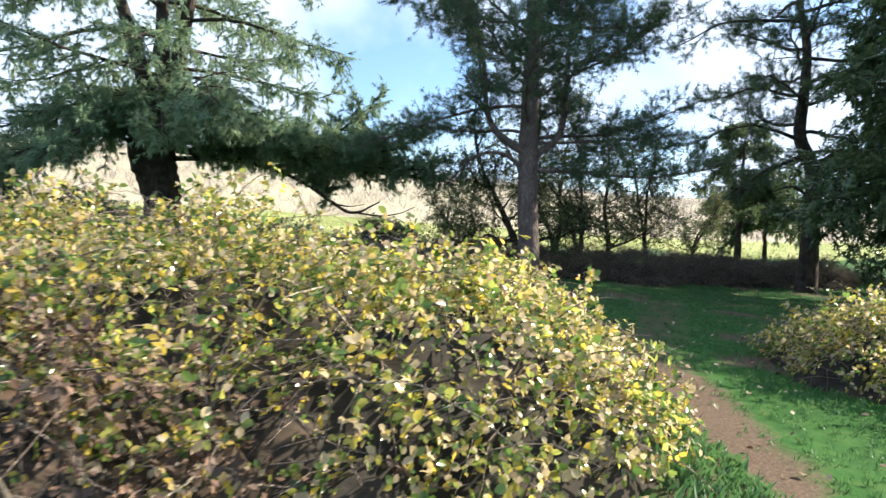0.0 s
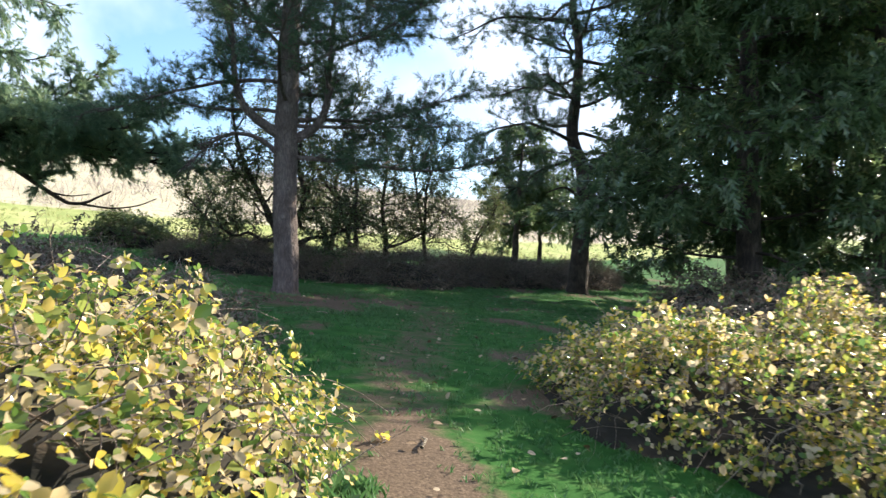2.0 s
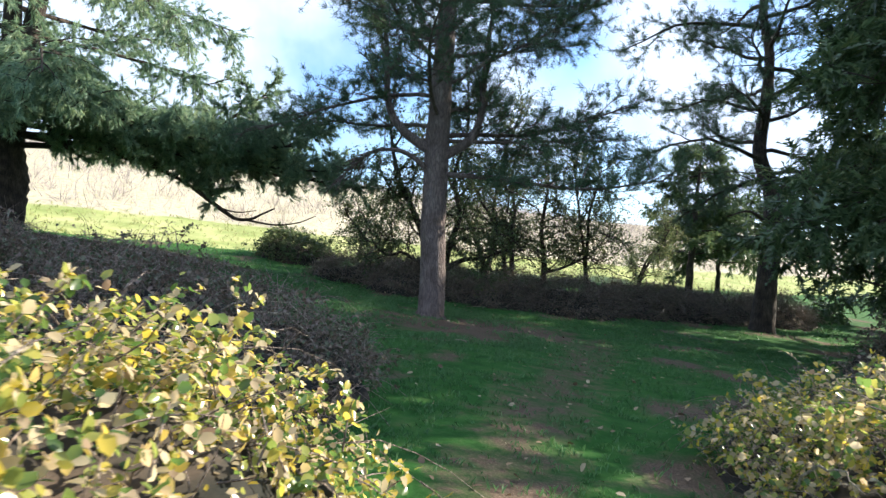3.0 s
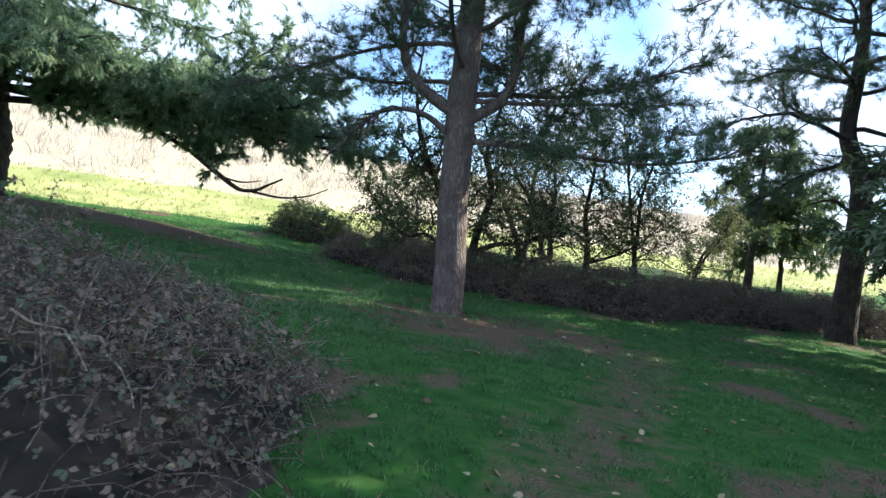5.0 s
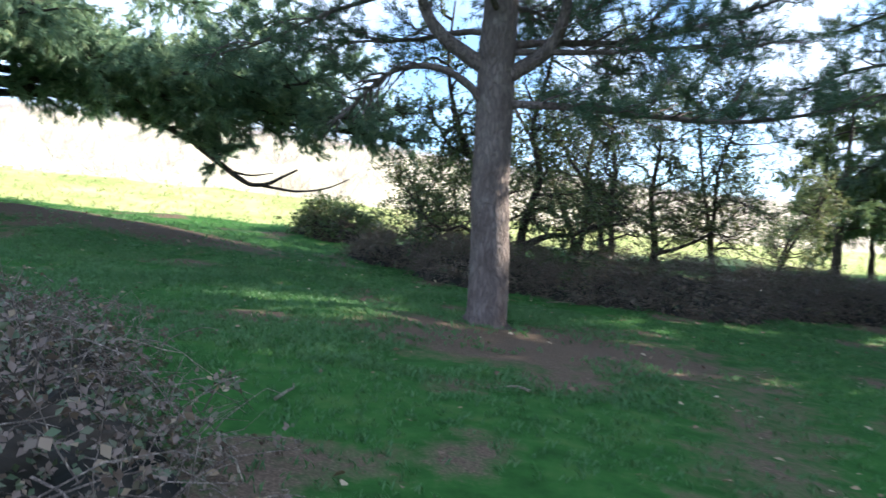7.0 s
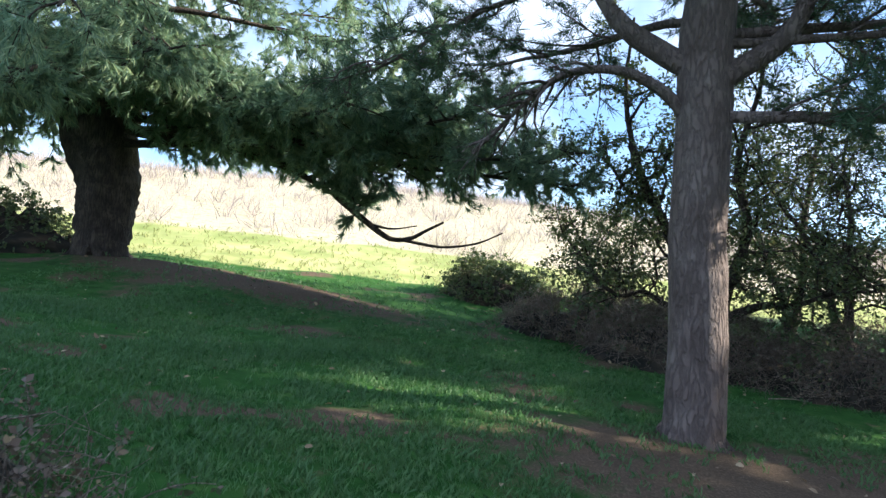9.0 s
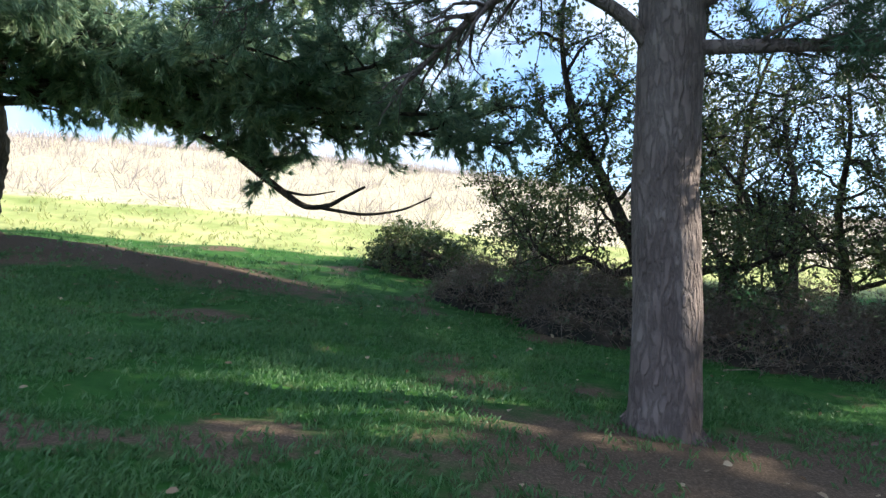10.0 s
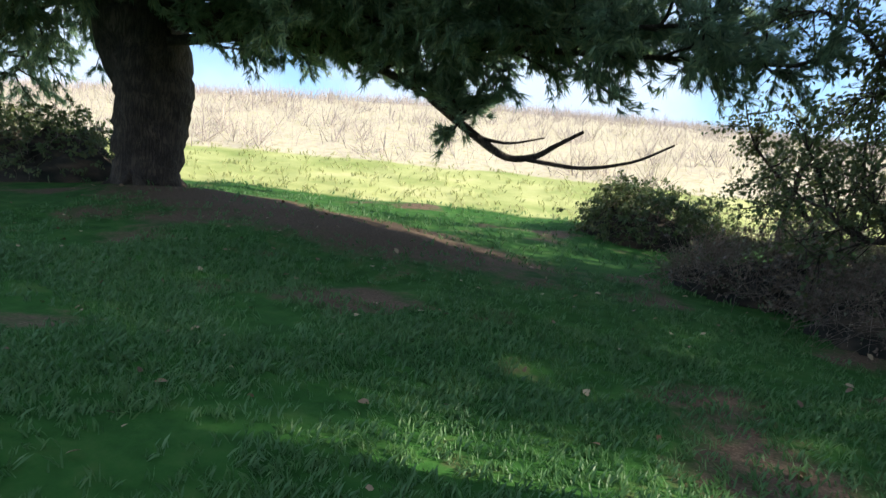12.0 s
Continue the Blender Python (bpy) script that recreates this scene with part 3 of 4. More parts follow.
def trunk_line(base, top, n=22, wobble=0.02, bends=()):
    t = np.linspace(0, 1, n)[:, None]
    p = np.asarray(base) * (1 - t) + np.asarray(top) * t
    g = np.random.default_rng(int(abs(base[0] * 10)) + 3)
    p[1:] += np.cumsum(g.normal(0, wobble, (n - 1, 3)) * [1, 1, 0], axis=0)
    for at, dx, dy, w in bends:
        p[:, :2] += np.exp(-((t - at) / w) ** 2) * np.array([[dx, dy]])
    return p


def roots(tree, x, y, r, count, mat, g):
    """Surface roots that run out from a trunk's foot into the ground."""
    for k in range(count):
        a = 2 * math.pi * k / count + g.uniform(-0.3, 0.3)
        b, pts = Buf(), []
        for t in np.linspace(0, 1, 8):
            d = r * (0.75 + 1.0 * t)
            px, py = x + d * math.cos(a + 0.3 * t), y + d * math.sin(a + 0.3 * t)
            pts.append((px, py, gz(px, py) + 0.14 * (1 - t) ** 2 - 0.08 * t))
        tube(b, pts, np.linspace(r * 0.3, r * 0.06, 8), 7, 0.12)
        part("root", b, mat, tree)


def pine_tree():
    g = np.random.default_rng(11)
    x, y = 2.42, 19.75
    z = gz(x, y)
    tree = thing("pine_tree", (x, y, z), "tall pine with rough grey-brown trunk forking above head height", "tree")
    line = trunk_line((x, y, z - 0.1), (x + 0.25, y, z + 14.0), 40, 0.012)
    h = line[:, 2] - z
    rad = 0.295 + 0.035 * np.exp(-np.clip(h, 0, None) / 0.25) - 0.004 * np.clip(h, 0, 4) - 0.022 * np.clip(h - 4, 0, 14)
    b = Buf()
    tube(b, line, np.maximum(rad, 0.05), 20, 0.07)
    part("trunk", b, M_PINE_BARK, tree, "rough fissured grey-brown bark")
    roots(tree, x, y, 0.28, 6, M_PINE_BARK, g)

    def bough(name, pts, r0, **kw):
        w, f = Buf(), Buf()
        opts = dict(subs=16, sub_len=1.5, tufts=5, size=0.19, spread=0.8, droop=0.0, lift=0.2, twigs=9)
        opts.update(kw)
        boughs(w, f, TUFT, np.asarray(pts), r0, g, **opts)
        limb_ob = part("limb", w, M_PINE_BARK, tree, name)
        part("needles", f, M_PINE, limb_ob, "grey-green pine needles")

    bough("upswept limb", curve([(x, y, 4.2), (x - 0.32, y, 4.38), (x - 0.78, y - 0.1, 4.68), (x - 1.08, y - 0.1, 5.1), (x - 1.2, y, 5.7), (x - 1.25, y, 6.8), (x - 1.6, y + 0.1, 8.8)]), 0.145, from_t=0.45)
    bough("upswept limb", curve([(x, y, 4.05), (x + 0.35, y, 4.26), (x + 0.78, y, 4.58), (x + 1.0, y, 5.1), (x + 1.05, y, 5.8), (x + 1.15, y, 7.2), (x + 1.5, y, 9.0)]), 0.145, from_t=0.45)
    bough("drooping dead limb", curve([(x - 0.1, y, 3.62), (x - 0.35, y - 0.15, 3.95), (x - 0.8, y - 0.3, 4.18), (x - 1.35, y - 0.4, 4.15), (x - 1.75, y - 0.4, 3.9), (x - 2.2, y - 0.5, 3.4)]), 0.075, tufts=1, twigs=5, subs=22, sub_len=1.0, lift=-0.3, from_t=0.5, size=0.1)
    bough("long level limb", curve([(x, y, 3.75), (x + 1.4, y - 0.2, 3.66), (x + 3.4, y - 0.3, 3.5), (x + 5.2, y - 0.5, 3.75)]), 0.07, subs=30, sub_len=1.2, from_t=0.12)
    bough("long rising limb", curve([(x, y, 4.6), (x + 0.8, y + 0.3, 4.75), (x + 2.4, y + 0.3, 4.85), (x + 4.6, y + 0.3, 5.6)]), 0.075, subs=24)
    for k in range(36):
        hz = 4.6 + k * 0.25
        a = k * 2.4 + g.uniform(-0.3, 0.3)
        ln = (5.0 - 0.08 * k) * g.uniform(0.75, 1.15)
        sp = limb(along(line, (hz - z) / 14.0)[0], (math.cos(a), math.sin(a), 0.16), ln, 9, 0.1, 0.1)
        bough("side limb", sp, 0.055, subs=18, sub_len=1.6, spread=0.9)
    return tree


pine_tree()


def cedar_tree():
    g = np.random.default_rng(12)
    x, y = -9.9, 24.5
    z = gz(x, y)
    tree = thing("cedar_tree", (x, y, z), "old conifer with thick dark trunk and low sweeping blue-green boughs", "tree")
    b = Buf()
    line = trunk_line((x, y, z - 0.15), (x - 0.5, y, z + 4.2), 30, 0.015)
    h = line[:, 2] - z
    tube(b, line, 0.5 + 0.1 * np.exp(-np.clip(h, 0, None) / 0.3) + 0.1 * np.clip(h, 0, 3.2), 26, 0.16)
    part("trunk", b, M_DARK_BARK, tree, "thick dark fissured trunk flaring upwards")
    roots(tree, x, y, 0.5, 8, M_DARK_BARK, g)
    for dx, lean in ((-0.7, -0.9), (0.5, 0.7), (0.0, 0.1)):
        b = Buf()
        sp = curve([(x + dx * 0.4, y, z + 3.2), (x + dx, y, z + 5.5), (x + dx + lean, y - 0.2, z + 9), (x + dx + lean * 1.4, y, z + 13)], 16)
        tube(b, sp, np.linspace(0.38, 0.07, 16), 10, 0.06)
        part("stem", b, M_DARK_BARK, tree, "upright dark stem")

    def bough(name, pts, r0, **kw):
        w, f = Buf(), Buf()
        opts = dict(subs=18, sub_len=1.8, tufts=7, size=0.2, spread=0.5, droop=0.6, lift=-0.3, twigs=13)
        opts.update(kw)
        boughs(w, f, PLUME, np.asarray(pts), r0, g, **opts)
        limb_ob = part("bough", w, M_DARK_BARK, tree, name)
        part("needles", f, M_CEDAR, limb_ob, "drooping blue-green sprays")

    # the low boughs that sweep over the litter
    bough("low sweeping bough", curve([(x + 0.5, y, 5.0), (-7.6, 25.3, 4.75), (-6.1, 25.6, 4.4), (-4.9, 25.8, 3.8), (-4.3, 25.8, 3.45)]), 0.13, subs=26, sub_len=1.1, lift=0.3, droop=0.1, rise=0.3)
    for k, (ex, ey, ez, sag) in enumerate([(0.3, 25.6, 4.0, 0.5), (-0.6, 24.6, 4.3, 0.5), (-0.4, 26.4, 4.6, 0.4), (-1.6, 23.8, 4.9, 0.4), (-1.0, 25.3, 5.6, 0.3), (-3.0, 22.6, 5.0, 0.3), (-2.2, 26.6, 5.3, 0.2), (-2.5, 24.4, 6.5, 0.2)]):
        mx, my = x + 0.5 * (ex - x), y + 0.5 * (ey - y)
        bough("low sweeping bough", curve([(x + 0.4, y, 4.7 + 0.3 * k), (mx - 1.5, my, 4.75 + 0.2 * k), (mx + 1.6, my + 0.2, 4.35 + 0.14 * k), (ex, ey, ez)]), 0.1, subs=40, sub_len=1.35, lift=-0.05, droop=0.35, twigs=14, tufts=8, from_t=0.06, rise=0.12)
    for k, (ex, ey, ez) in enumerate([(-15.4, 23.4, 3.5), (-14.0, 21.6, 4.1), (-11.6, 20.6, 4.5), (-8.4, 20.8, 5.0), (-16.2, 25.6, 4.6), (-12.8, 22.0, 5.8), (-6.2, 21.6, 5.6)]):
        bough("drooping bough", curve([(x, y, 4.9 + 0.25 * k), (x + 0.4 * (ex - x), y + 0.4 * (ey - y), 5.5 + 0.22 * k), (x + 0.8 * (ex - x), y + 0.8 * (ey - y), 0.4 * (5.5 + 0.22 * k) + 0.6 * ez), (ex, ey, ez)]), 0.09, subs=24, sub_len=1.5, lift=-0.2, from_t=0.12)
    # short sprays that hang round the head of the trunk
    for k in range(9):
        a = -2.6 + 0.42 * k
        bough("short hanging bough", limb((x - 0.4 + 0.5 * math.cos(a), y + 0.5 * math.sin(a), z + 3.5 + 0.12 * (k % 4)), (math.cos(a), math.sin(a), 0.25), 2.6, 6, 0.1, -0.6), 0.06, subs=10, sub_len=1.3, from_t=0.05)
    # the bare tips
    w = Buf()
    tube(w, curve([(-4.9, 25.8, 3.8), (-3.84, 25.8, 3.04), (-3.45, 25.8, 2.86), (-3.04, 25.8, 2.9), (-2.75, 25.8, 3.05), (-2.35, 25.8, 3.25)]), np.linspace(0.08, 0.025, 24), 6, 0.1)
    tube(w, curve([(-3.3, 25.8, 2.87), (-2.85, 25.78, 2.79), (-2.29, 25.75, 2.73), (-1.6, 25.7, 2.82), (-1.06, 25.7, 3.05)]), np.linspace(0.045, 0.015, 24), 6, 0.1)
    tube(w, curve([(-4.1, 25.8, 3.2), (-3.5, 25.75, 3.08), (-2.9, 25.7, 3.15)], 10), np.linspace(0.035, 0.012, 10), 5, 0.1)
    part("bare_branch", w, M_DARK_BARK, tree, "bare upturned branch tip")
    for k in range(28):
        hz = z + 4.2 + k * 0.3
        a = k * 2.4 + 0.9
        ln = (7.4 - 0.12 * k) * g.uniform(0.8, 1.1)
        bough("drooping bough", limb((x + 0.2 * math.cos(a), y + 0.2 * math.sin(a), hz), (math.cos(a), math.sin(a), 0.15), ln, 9, 0.09, -0.35), 0.08, subs=14)
    return tree


cedar_tree()


def crooked_tree():
    g = np.random.default_rng(13)
    x, y = 14.0, 26.8
    z = gz(x, y)
    tree = thing("pine_tree", (x, y, z), "crooked dark pine leaning at the edge of the clearing", "tree")
    line = curve([(x, y, -0.4), (x + 0.15, y, 1.8), (x + 0.3, y, 3.8), (x + 0.2, y, 4.8), (x - 0.22, y, 5.9), (x - 0.05, y, 7.6), (x + 0.05, y, 9.3), (x - 0.2, y, 11), (x, y, 13.5), (x + 0.2, y, 16.5)], 40)
    b = Buf()
    tube(b, line, np.linspace(0.37, 0.06, 40) + 0.12 * np.exp(-np.linspace(0, 17, 40) / 0.4), 12, 0.08)
    part("trunk", b, M_DARK_BARK, tree, "crooked dark trunk")
    for k in range(26):
        hz = 5.6 + k * 0.4
        a = k * 2.4
        w, f = Buf(), Buf()
        sp = limb(along(line, hz / 16.9)[0], (math.cos(a), math.sin(a), 0.1), g.uniform(2.6, 5.2), 8, 0.16, 0.1)
        boughs(w, f, TUFT, sp, 0.08, g, 12, 1.5, 5, 0.22, 0.8, 0.0, 0.1)
        ob = part("limb", w, M_DARK_BARK, tree)
        part("needles", f, M_PINE, ob)
    w = Buf()
    tube(w, curve([(x + 0.28, y, 4.0), (x + 0.7, y, 4.8), (x + 1.3, y, 5.2), (x + 2.2, y, 5.3), (x + 3.0, y, 6.0)]), np.linspace(0.2, 0.05, 24), 8, 0.1)
    tube(w, curve([(x + 0.25, y, 3.4), (x - 0.5, y, 3.9), (x - 1.3, y, 3.7)]), np.linspace(0.07, 0.02, 24), 6, 0.1)
    part("limb", w, M_DARK_BARK, tree, "thick bare side limb")


crooked_tree()


def evergreen(x, y, height, radius, low, seed, label, leaf=None, dense=1.0, spray=0.32):
    """A dense dark evergreen clothed to near the ground."""
    g = np.random.default_rng(seed)
    z = gz(x, y)
    tree = thing("evergreen_tree", (x, y, z), label, "tree")
    b = Buf()
    line = trunk_line((x, y, z - 0.1), (x + g.normal(0, 0.3), y, z + height), 18, 0.03)
    tube(b, line, np.linspace(0.045 * height ** 0.75, 0.03, 18), 9, 0.06)
    part("trunk", b, M_DARK_BARK, tree, "dark upright trunk")
    n = int(3.2 * height * dense)
    w, f = Buf(), Buf()
    for k in range(n):
        t = low + (0.97 - low) * (k + g.uniform(0, 1)) / n
        a = k * 2.4 + g.uniform(-0.4, 0.4)
        ln = radius * (1.05 - 0.75 * t) * g.uniform(0.75, 1.15) + 0.3
        sp = limb(along(line, t)[0], (math.cos(a), math.sin(a), 0.1), ln, 6, 0.12, -0.25)
        boughs(w, f, COARSE_SPRAY, sp, 0.045, g, 9, radius * 0.36, 5, spray, 0.7, 0.25, -0.2, twigs=9, sides=4)
    part("branch", w, M_DARK_BARK, tree)
    part("crown", f, leaf or M_EVERGREEN, tree, "dense dark green crown")
    return tree


evergreen(13.9, 17.4, 16, 4.6, 0.1, 21, "dense dark evergreen clothed almost to the ground", dense=1.1, spray=0.35)
evergreen(17.8, 16.6, 16.5, 4.8, 0.04, 22, "dense dark evergreen behind the bramble bush", dense=0.65, spray=0.4)
evergreen(20.5, 21.5, 20, 6.0, 0.05, 23, "tall dark evergreen at the wood's edge", dense=0.55, spray=0.5)
evergreen(24.5, 30.5, 23, 7.0, 0.08, 26, "tall dark evergreen at the wood's edge", dense=0.55, spray=0.5)
evergreen(17.6, 41.6, 8.8, 3.0, 0.24, 24, "slim dark evergreen with a broad low skirt at the field", dense=0.9, spray=0.26)
evergreen(20.2, 43.6, 5.4, 4.2, 0.36, 25, "small dark evergreen on a thin stem at the field", dense=1.2, spray=0.3)


def oak(name, x, y, height, spread, seed, label, leaves=26, frame_lines=(), thick=0.09, stems=1):
    """A small broadleaved tree with twisting limbs, held low and wide, and thin autumn foliage in clumps."""
    g = np.random.default_rng(seed)
    z = gz(x, y)
    tree = thing(name, (x, y, z), label, "tree")
    leaf, spots, aims, lines = Buf(), [], [], []
    for line, r in frame_lines:
        lines.append((curve([(x + dx, y + dy, z + dz) for dx, dy, dz in line]), r))
    for s in range(stems):
        a = s * 2 * math.pi / max(stems, 1) + g.uniform(0, 6)
        lines.append((limb((x, y, z - 0.1), (0.22 * math.cos(a), 0.22 * math.sin(a), 1), height * g.uniform(0.85, 1.0), 14, 0.13, 0.25), thick))
    for sp, r in lines:
        w = Buf()
        tube(w, sp, np.linspace(r, r * 0.16, len(sp)) + 0.04 * r / 0.1 * np.exp(-np.linspace(0, 12, len(sp))), 8, 0.12)
        count = int(6 + 2.2 * np.linalg.norm(np.diff(sp, axis=0), axis=1).sum())
        for k in range(count):
            t = 0.22 + 0.77 * k / count
            p, d = along(sp, t)
            a2 = k * 2.4 + g.uniform(-0.5, 0.5)
            br = limb(p, d * 0.25 + np.array([math.cos(a2), math.sin(a2), g.uniform(-0.1, 0.45)]), spread * g.uniform(0.45, 1.0) * (1.1 - 0.5 * t), 8, 0.34, 0.15)
            tube(w, br, np.linspace(max(r * 0.3, 0.016), 0.006, len(br)), 5, 0.1)
            foot, way = twigs_on(w, br, 15, spread * 0.34, 0.8, 0.0, g)
            ok = g.uniform(0, 1, len(foot)) < 0.85
            foot, way = np.repeat(foot[ok], leaves // 2, 0), np.repeat(way[ok], leaves // 2, 0)
            spots.append(foot + way * g.uniform(0.2, 1.05, (len(foot), 1)) + g.normal(0, 0.035, foot.shape))
            aims.append(unit(way) + g.normal(0, 1.2, way.shape) - [0, 0, 0.3])
        part("limb", w, M_DARK_BARK, tree, "twisting dark limb")
    spots, aims = np.vstack(spots), np.vstack(aims)
    scatter(leaf, SMALL_LEAF, spots, aims, np.array([0, 0, 1.0]) + g.normal(0, 0.5, spots.shape), 0.085 * g.uniform(0.7, 1.3, len(spots)))
    part("crown", leaf, M_BROAD, tree, "thin yellow-green autumn leaves")
    return tree


LOW_OAK = [
    ([(0, 0, -0.1), (-0.3, 0, 1.1), (-0.65, -0.1, 1.9), (-1.1, 0, 2.9), (-1.5, 0.1, 3.8), (-1.8, 0.1, 5.2), (-1.7, 0.1, 6.8)], 0.15),
    ([(0, 0.1, -0.1), (0.15, 0.1, 1.4), (0.5, 0.2, 2.6), (0.3, 0.2, 3.9), (0.7, 0.3, 5.6), (0.6, 0.3, 7.4)], 0.13),
    ([(-0.32, 0, 1.2), (-0.8, -0.2, 1.1), (-1.3, -0.3, 1.35), (-1.7, -0.3, 1.25), (-2.15, -0.3, 1.5), (-2.35, -0.3, 2.1)], 0.07),
    ([(0.1, 0, 0.9), (0.7, -0.2, 1.2), (1.3, -0.2, 1.25), (1.9, -0.3, 1.5), (2.6, -0.2, 1.55)], 0.085),
    ([(-1.2, 0, 3.1), (-1.7, -0.1, 3.3), (-2.1, 0, 3.9), (-2.5, 0.1, 4.0)], 0.05),
]
WIDE_OAK = [
    ([(0, 0, -0.1), (0.05, 0, 1.3), (-0.1, 0, 2.6), (0.1, 0, 4.2), (0, 0, 6.2)], 0.13),
    ([(0.05, 0, 1.0), (0.7, -0.1, 1.2), (1.5, -0.1, 1.6), (2.2, 0, 2.2), (2.6, 0, 2.9)], 0.06),
    ([(0, 0, 1.7), (-0.8, 0.1, 2.1), (-1.6, 0.1, 2.0), (-2.3, 0, 2.5)], 0.05),
]
oak("oak_tree", 3.0, 26.0, 6.0, 2.1, 31, "twisted low oak with spreading limbs behind the dead hedge", 36, LOW_OAK, 0.1, 0)
oak("oak_tree", 6.9, 29.2, 6.8, 2.4, 32, "small oak with one long low side limb behind the hedge", 40, WIDE_OAK, 0.1, 0)
oak("oak_tree", 4.9, 30.6, 8.2, 2.7, 33, "slender small oak with thin leaves behind the hedge", 40, (), 0.12, 2)
oak("oak_tree", 5.4, 27.2, 7.0, 2.4, 36, "slender small oak with thin leaves behind the dead hedge", 28, (), 0.1, 2)
oak("oak_tree", 9.0, 30.0, 7.0, 2.6, 37, "slender small oak with thin leaves behind the hedge", 36, (), 0.09, 2)
oak("oak_tree", 1.0, 29.4, 4.2, 1.4, 38, "slender young oak with thin leaves behind the dead hedge", 26, (), 0.06, 2)
oak("oak_tree", 11.6, 33.0, 4.6, 1.9, 34, "low small oak with thin leaves behind the hedge", 30, (), 0.08, 2)
oak("oak_tree", 0.0, 31.0, 3.6, 1.2, 35, "slender young oak with thin leaves beside the field", 18, (), 0.05, 2)

# hedge bank of dead bramble behind the pine
HEDGE = [(0.3, 27.2), (2.3, 25.5), (4.5, 25.2), (6.9, 25.6), (9.2, 27.4), (11.5, 28.4), (13.6, 29.2), (16.0, 30.2)]
for k, (hx, hy) in enumerate(HEDGE):
    bramble("dead_bramble", [(hx, hy, 1.8, 1.5, 0.85 + 0.2 * (k % 2)), (hx + 0.9, hy + 0.8, 1.6, 1.3, 1.1)], 13000, 700, M_BRAMBLE_DRY,
            "grey-brown tangle of dead bramble on a low bank", 0.045, 1600, 40 + k, 90)
bramble("green_bush", [(-2.4, 31.3, 1.7, 1.2, 1.15)], 12000, 200, M_BROAD, "rounded green bush at the edge of the field", 0.08, 160, 60, 130)

# dead stems and twiggy clumps on the hill
n = 30000
sx, sy = rng.uniform(-95, 70, n), rng.uniform(28, 110, n)
keep = scrub_share(sx, sy) > rng.uniform(0.2, 0.9, n)
sx, sy = sx[keep], sy[keep]
sb = Buf()
STALK = ([(-0.012, 0, 0), (0.012, 0, 0), (0, 1, 0), (0, 0.4, 0.0), (0.02, 0.45, 0), (0.22, 0.85, 0.1), (0, 0.5, 0), (-0.02, 0.55, 0), (-0.2, 0.9, -0.1)], [(0, 1, 2), (3, 4, 5), (6, 7, 8)])
scatter(sb, STALK, np.stack([sx, sy, ground_z(sx, sy)], 1), np.stack([rng.normal(0, 0.4, len(sx)), rng.normal(0, 0.4, len(sx)), np.ones(len(sx))], 1), rng.normal(0, 1, (len(sx), 3)), rng.uniform(0.3, 1.2, len(sx)))
tagged(part("dead_weeds", sb, M_SCRUB), "pale dead weed stems covering the hillside", "scrub", kind="stuff")
n = 16000
sx, sy = rng.uniform(-95, 70, n), rng.uniform(28, 110, n)
keep = (scrub_share(sx, sy) > 0.4) & (np.sin(0.7 * sx + 0.3 * sy) * np.sin(0.6 * sy - 0.2 * sx) + rng.normal(0, 0.3, n) > -0.1)
sx, sy = sx[keep], sy[keep]
sb = Buf()
scatter(sb, TWIG_BALL, np.stack([sx, sy, ground_z(sx, sy) + 0.1], 1), np.stack([rng.normal(0, 0.3, len(sx)), rng.normal(0, 0.3, len(sx)), np.ones(len(sx))], 1), rng.normal(0, 1, (len(sx), 3)), rng.uniform(0.5, 1.5, len(sx)))
tagged(part("bare_scrub", sb, M_SCRUB), "pinkish bare twiggy scrub on the hillside", "scrub", kind="stuff")

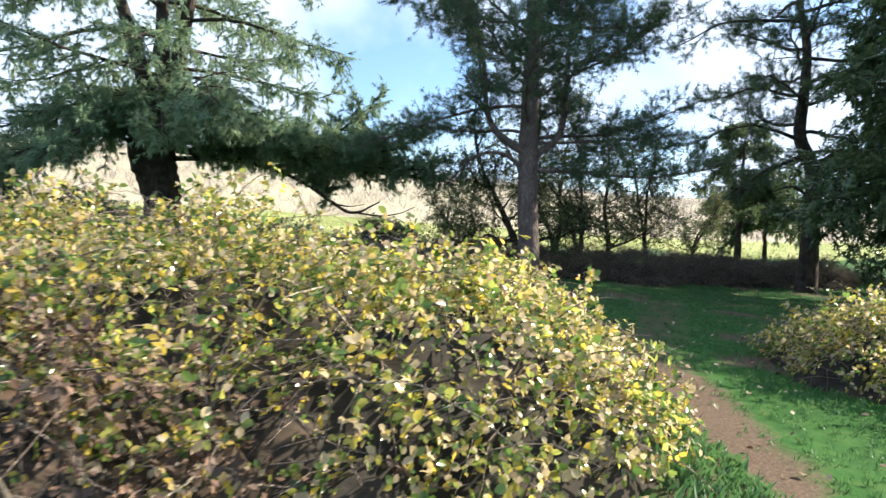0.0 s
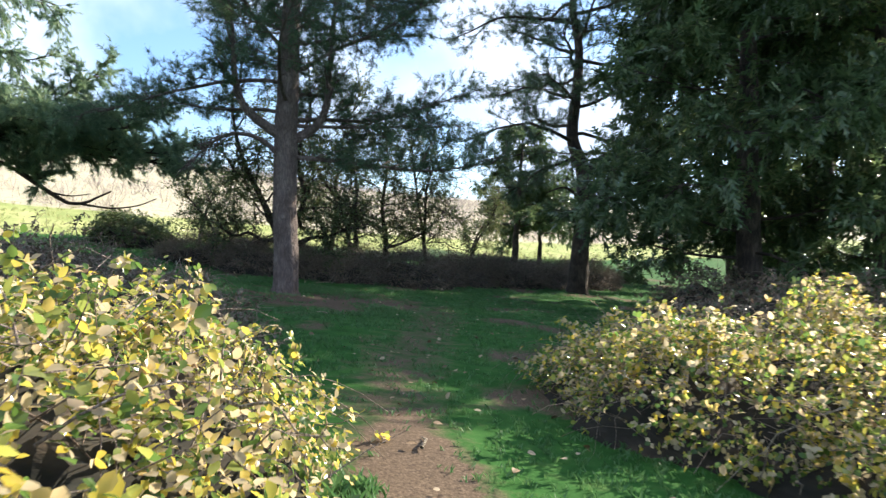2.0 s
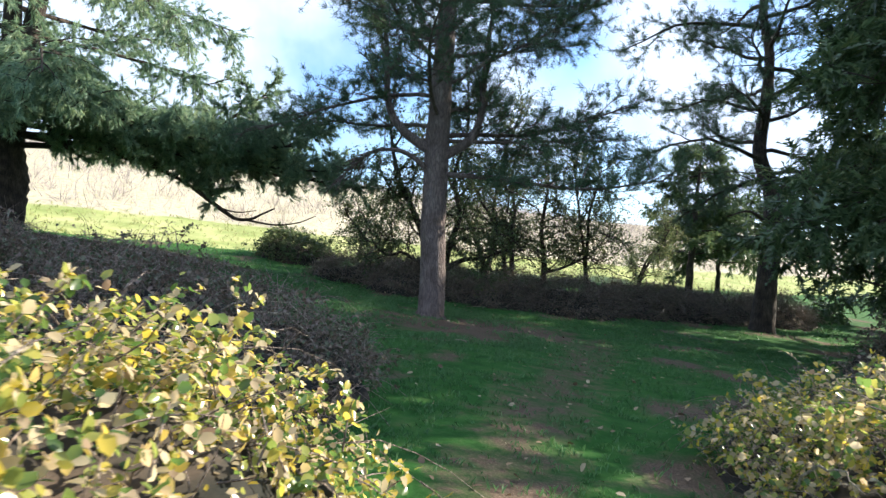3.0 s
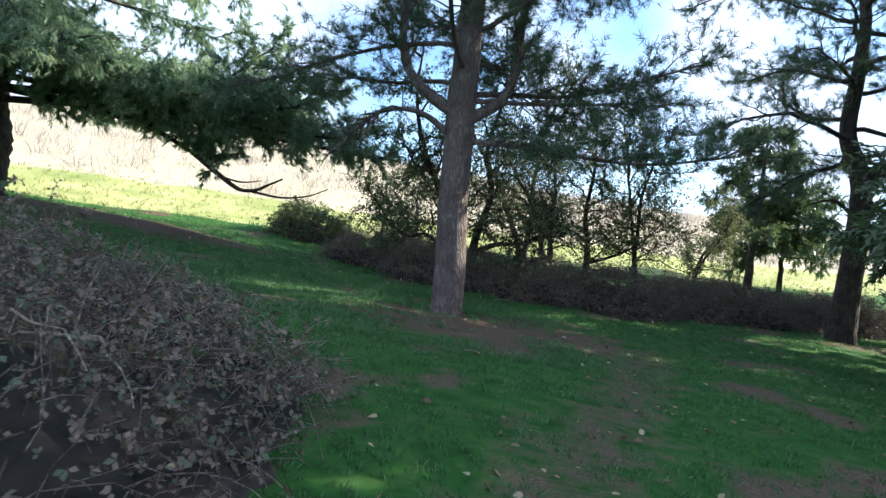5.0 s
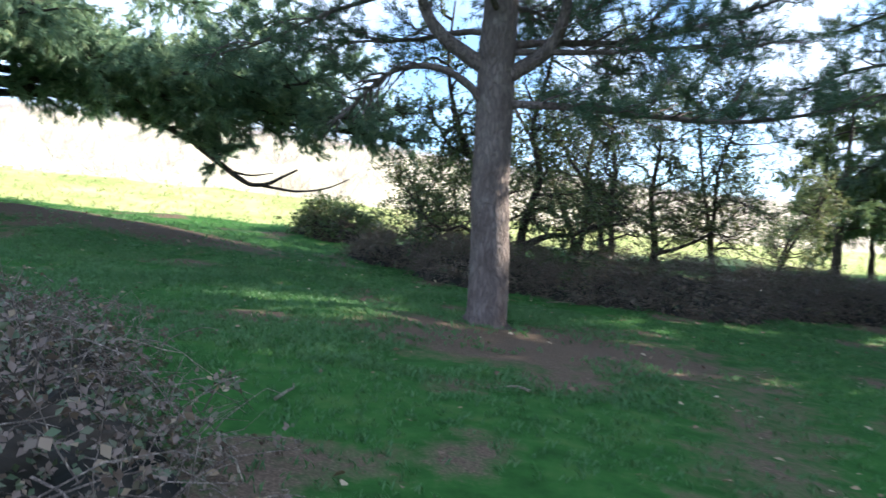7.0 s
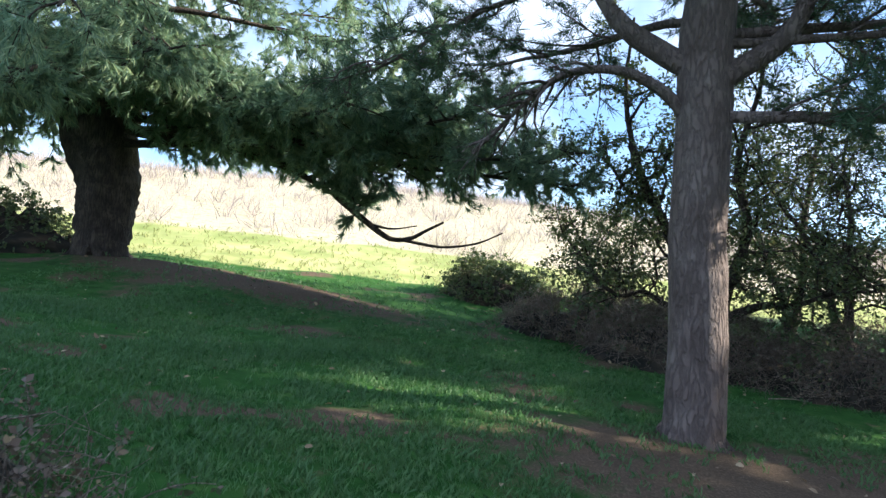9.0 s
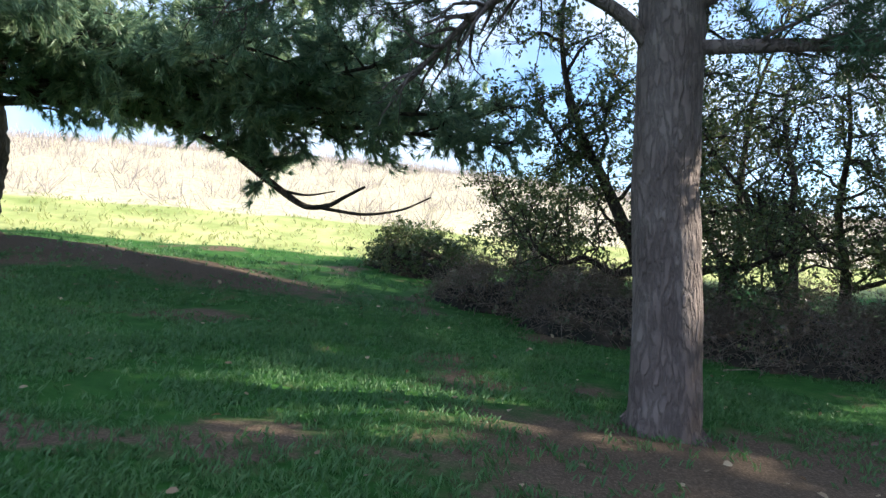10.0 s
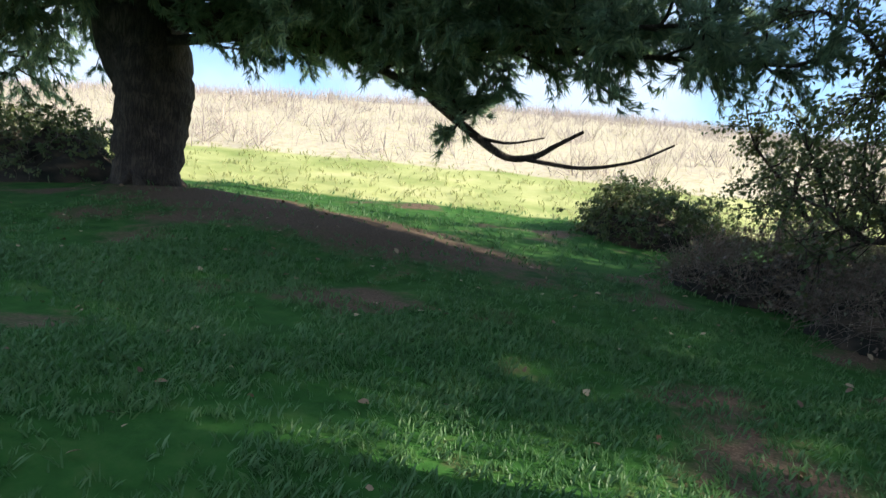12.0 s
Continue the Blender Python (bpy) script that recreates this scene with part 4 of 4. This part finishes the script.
# fallen leaves on the grass and the path
n = 2200
fx, fy = rng.uniform(-10, 10, n), rng.uniform(3, 26, n)
near = (path_distance(fx, fy) < 0.9) | (rng.uniform(0, 1, n) < 0.45)
fx, fy = fx[near], fy[near]
fb = Buf()
scatter(fb, LEAFLET, np.stack([fx, fy, ground_z(fx, fy) + 0.035], 1), np.stack([rng.normal(0, 1, len(fx)), rng.normal(0, 1, len(fx)), rng.normal(0, 0.25, len(fx))], 1), rng.normal(0, 0.4, (len(fx), 3)) + [0, 0, 1], rng.uniform(0.04, 0.085, len(fx)))
tagged(part("fallen_leaves", fb, M_LITTER), "dry fallen leaves scattered on the grass", "leaves", kind="stuff")

# pale dead sticks lying about
for sx0, sy0, turn, ln in ((0.3, 26.2, 0.5, 0.9), (0.7, 26.0, 2.2, 0.7), (3.6, 23.6, 0.2, 0.8), (1.0, 14.2, 1.2, 0.5), (0.5, 13.4, 0.4, 0.35), (2.9, 15.6, 2.6, 0.4), (2.4, 7.0, 0.9, 0.3)):
    b, pts = Buf(), []
    for t in np.linspace(0, 1, 7):
        px, py = sx0 + ln * t * math.cos(turn + 0.4 * t), sy0 + ln * t * math.sin(turn + 0.4 * t)
        pts.append((px, py, gz(px, py) + 0.03 + 0.02 * math.sin(5 * t)))
    tube(b, pts, np.linspace(0.014, 0.005, 7), 6, 0.15)
    tagged(part("stick", b, M_PALE_CANE), "pale dead stick lying on the grass", "stick", "sticks on the grass")

# single leaves on the bramble beside the path
lm = Buf()
scatter(lm, LEAFLET, np.zeros((1, 3)), np.array([[0, 1.0, 0]]), np.array([[0, 0, 1.0]]), 1.0)
leaf_mesh = lm.mesh("leaf", M_BRAMBLE)
lp, ln_ = big_surface(16000, 0.0)
pick = np.flatnonzero((lp[:, 0] > 0.0) & (lp[:, 1] > 4.0) & (lp[:, 1] < 8.0))[:300]
for i in pick:
    ob = new("leaf", leaf_mesh)
    ob.parent = big_mound
    d = Vector(unit(ln_[i] * 0.3 + rng.normal(0, 0.8, 3)))
    m = d.to_track_quat("Y", "Z").to_matrix().to_4x4()
    sc = rng.uniform(0.04, 0.065)
    ob.matrix_parent_inverse = big_mound.matrix_basis.inverted()
    ob.matrix_basis = Matrix.Translation(lp[i] + ln_[i] * 0.03) @ m @ Matrix.Scale(sc, 4)
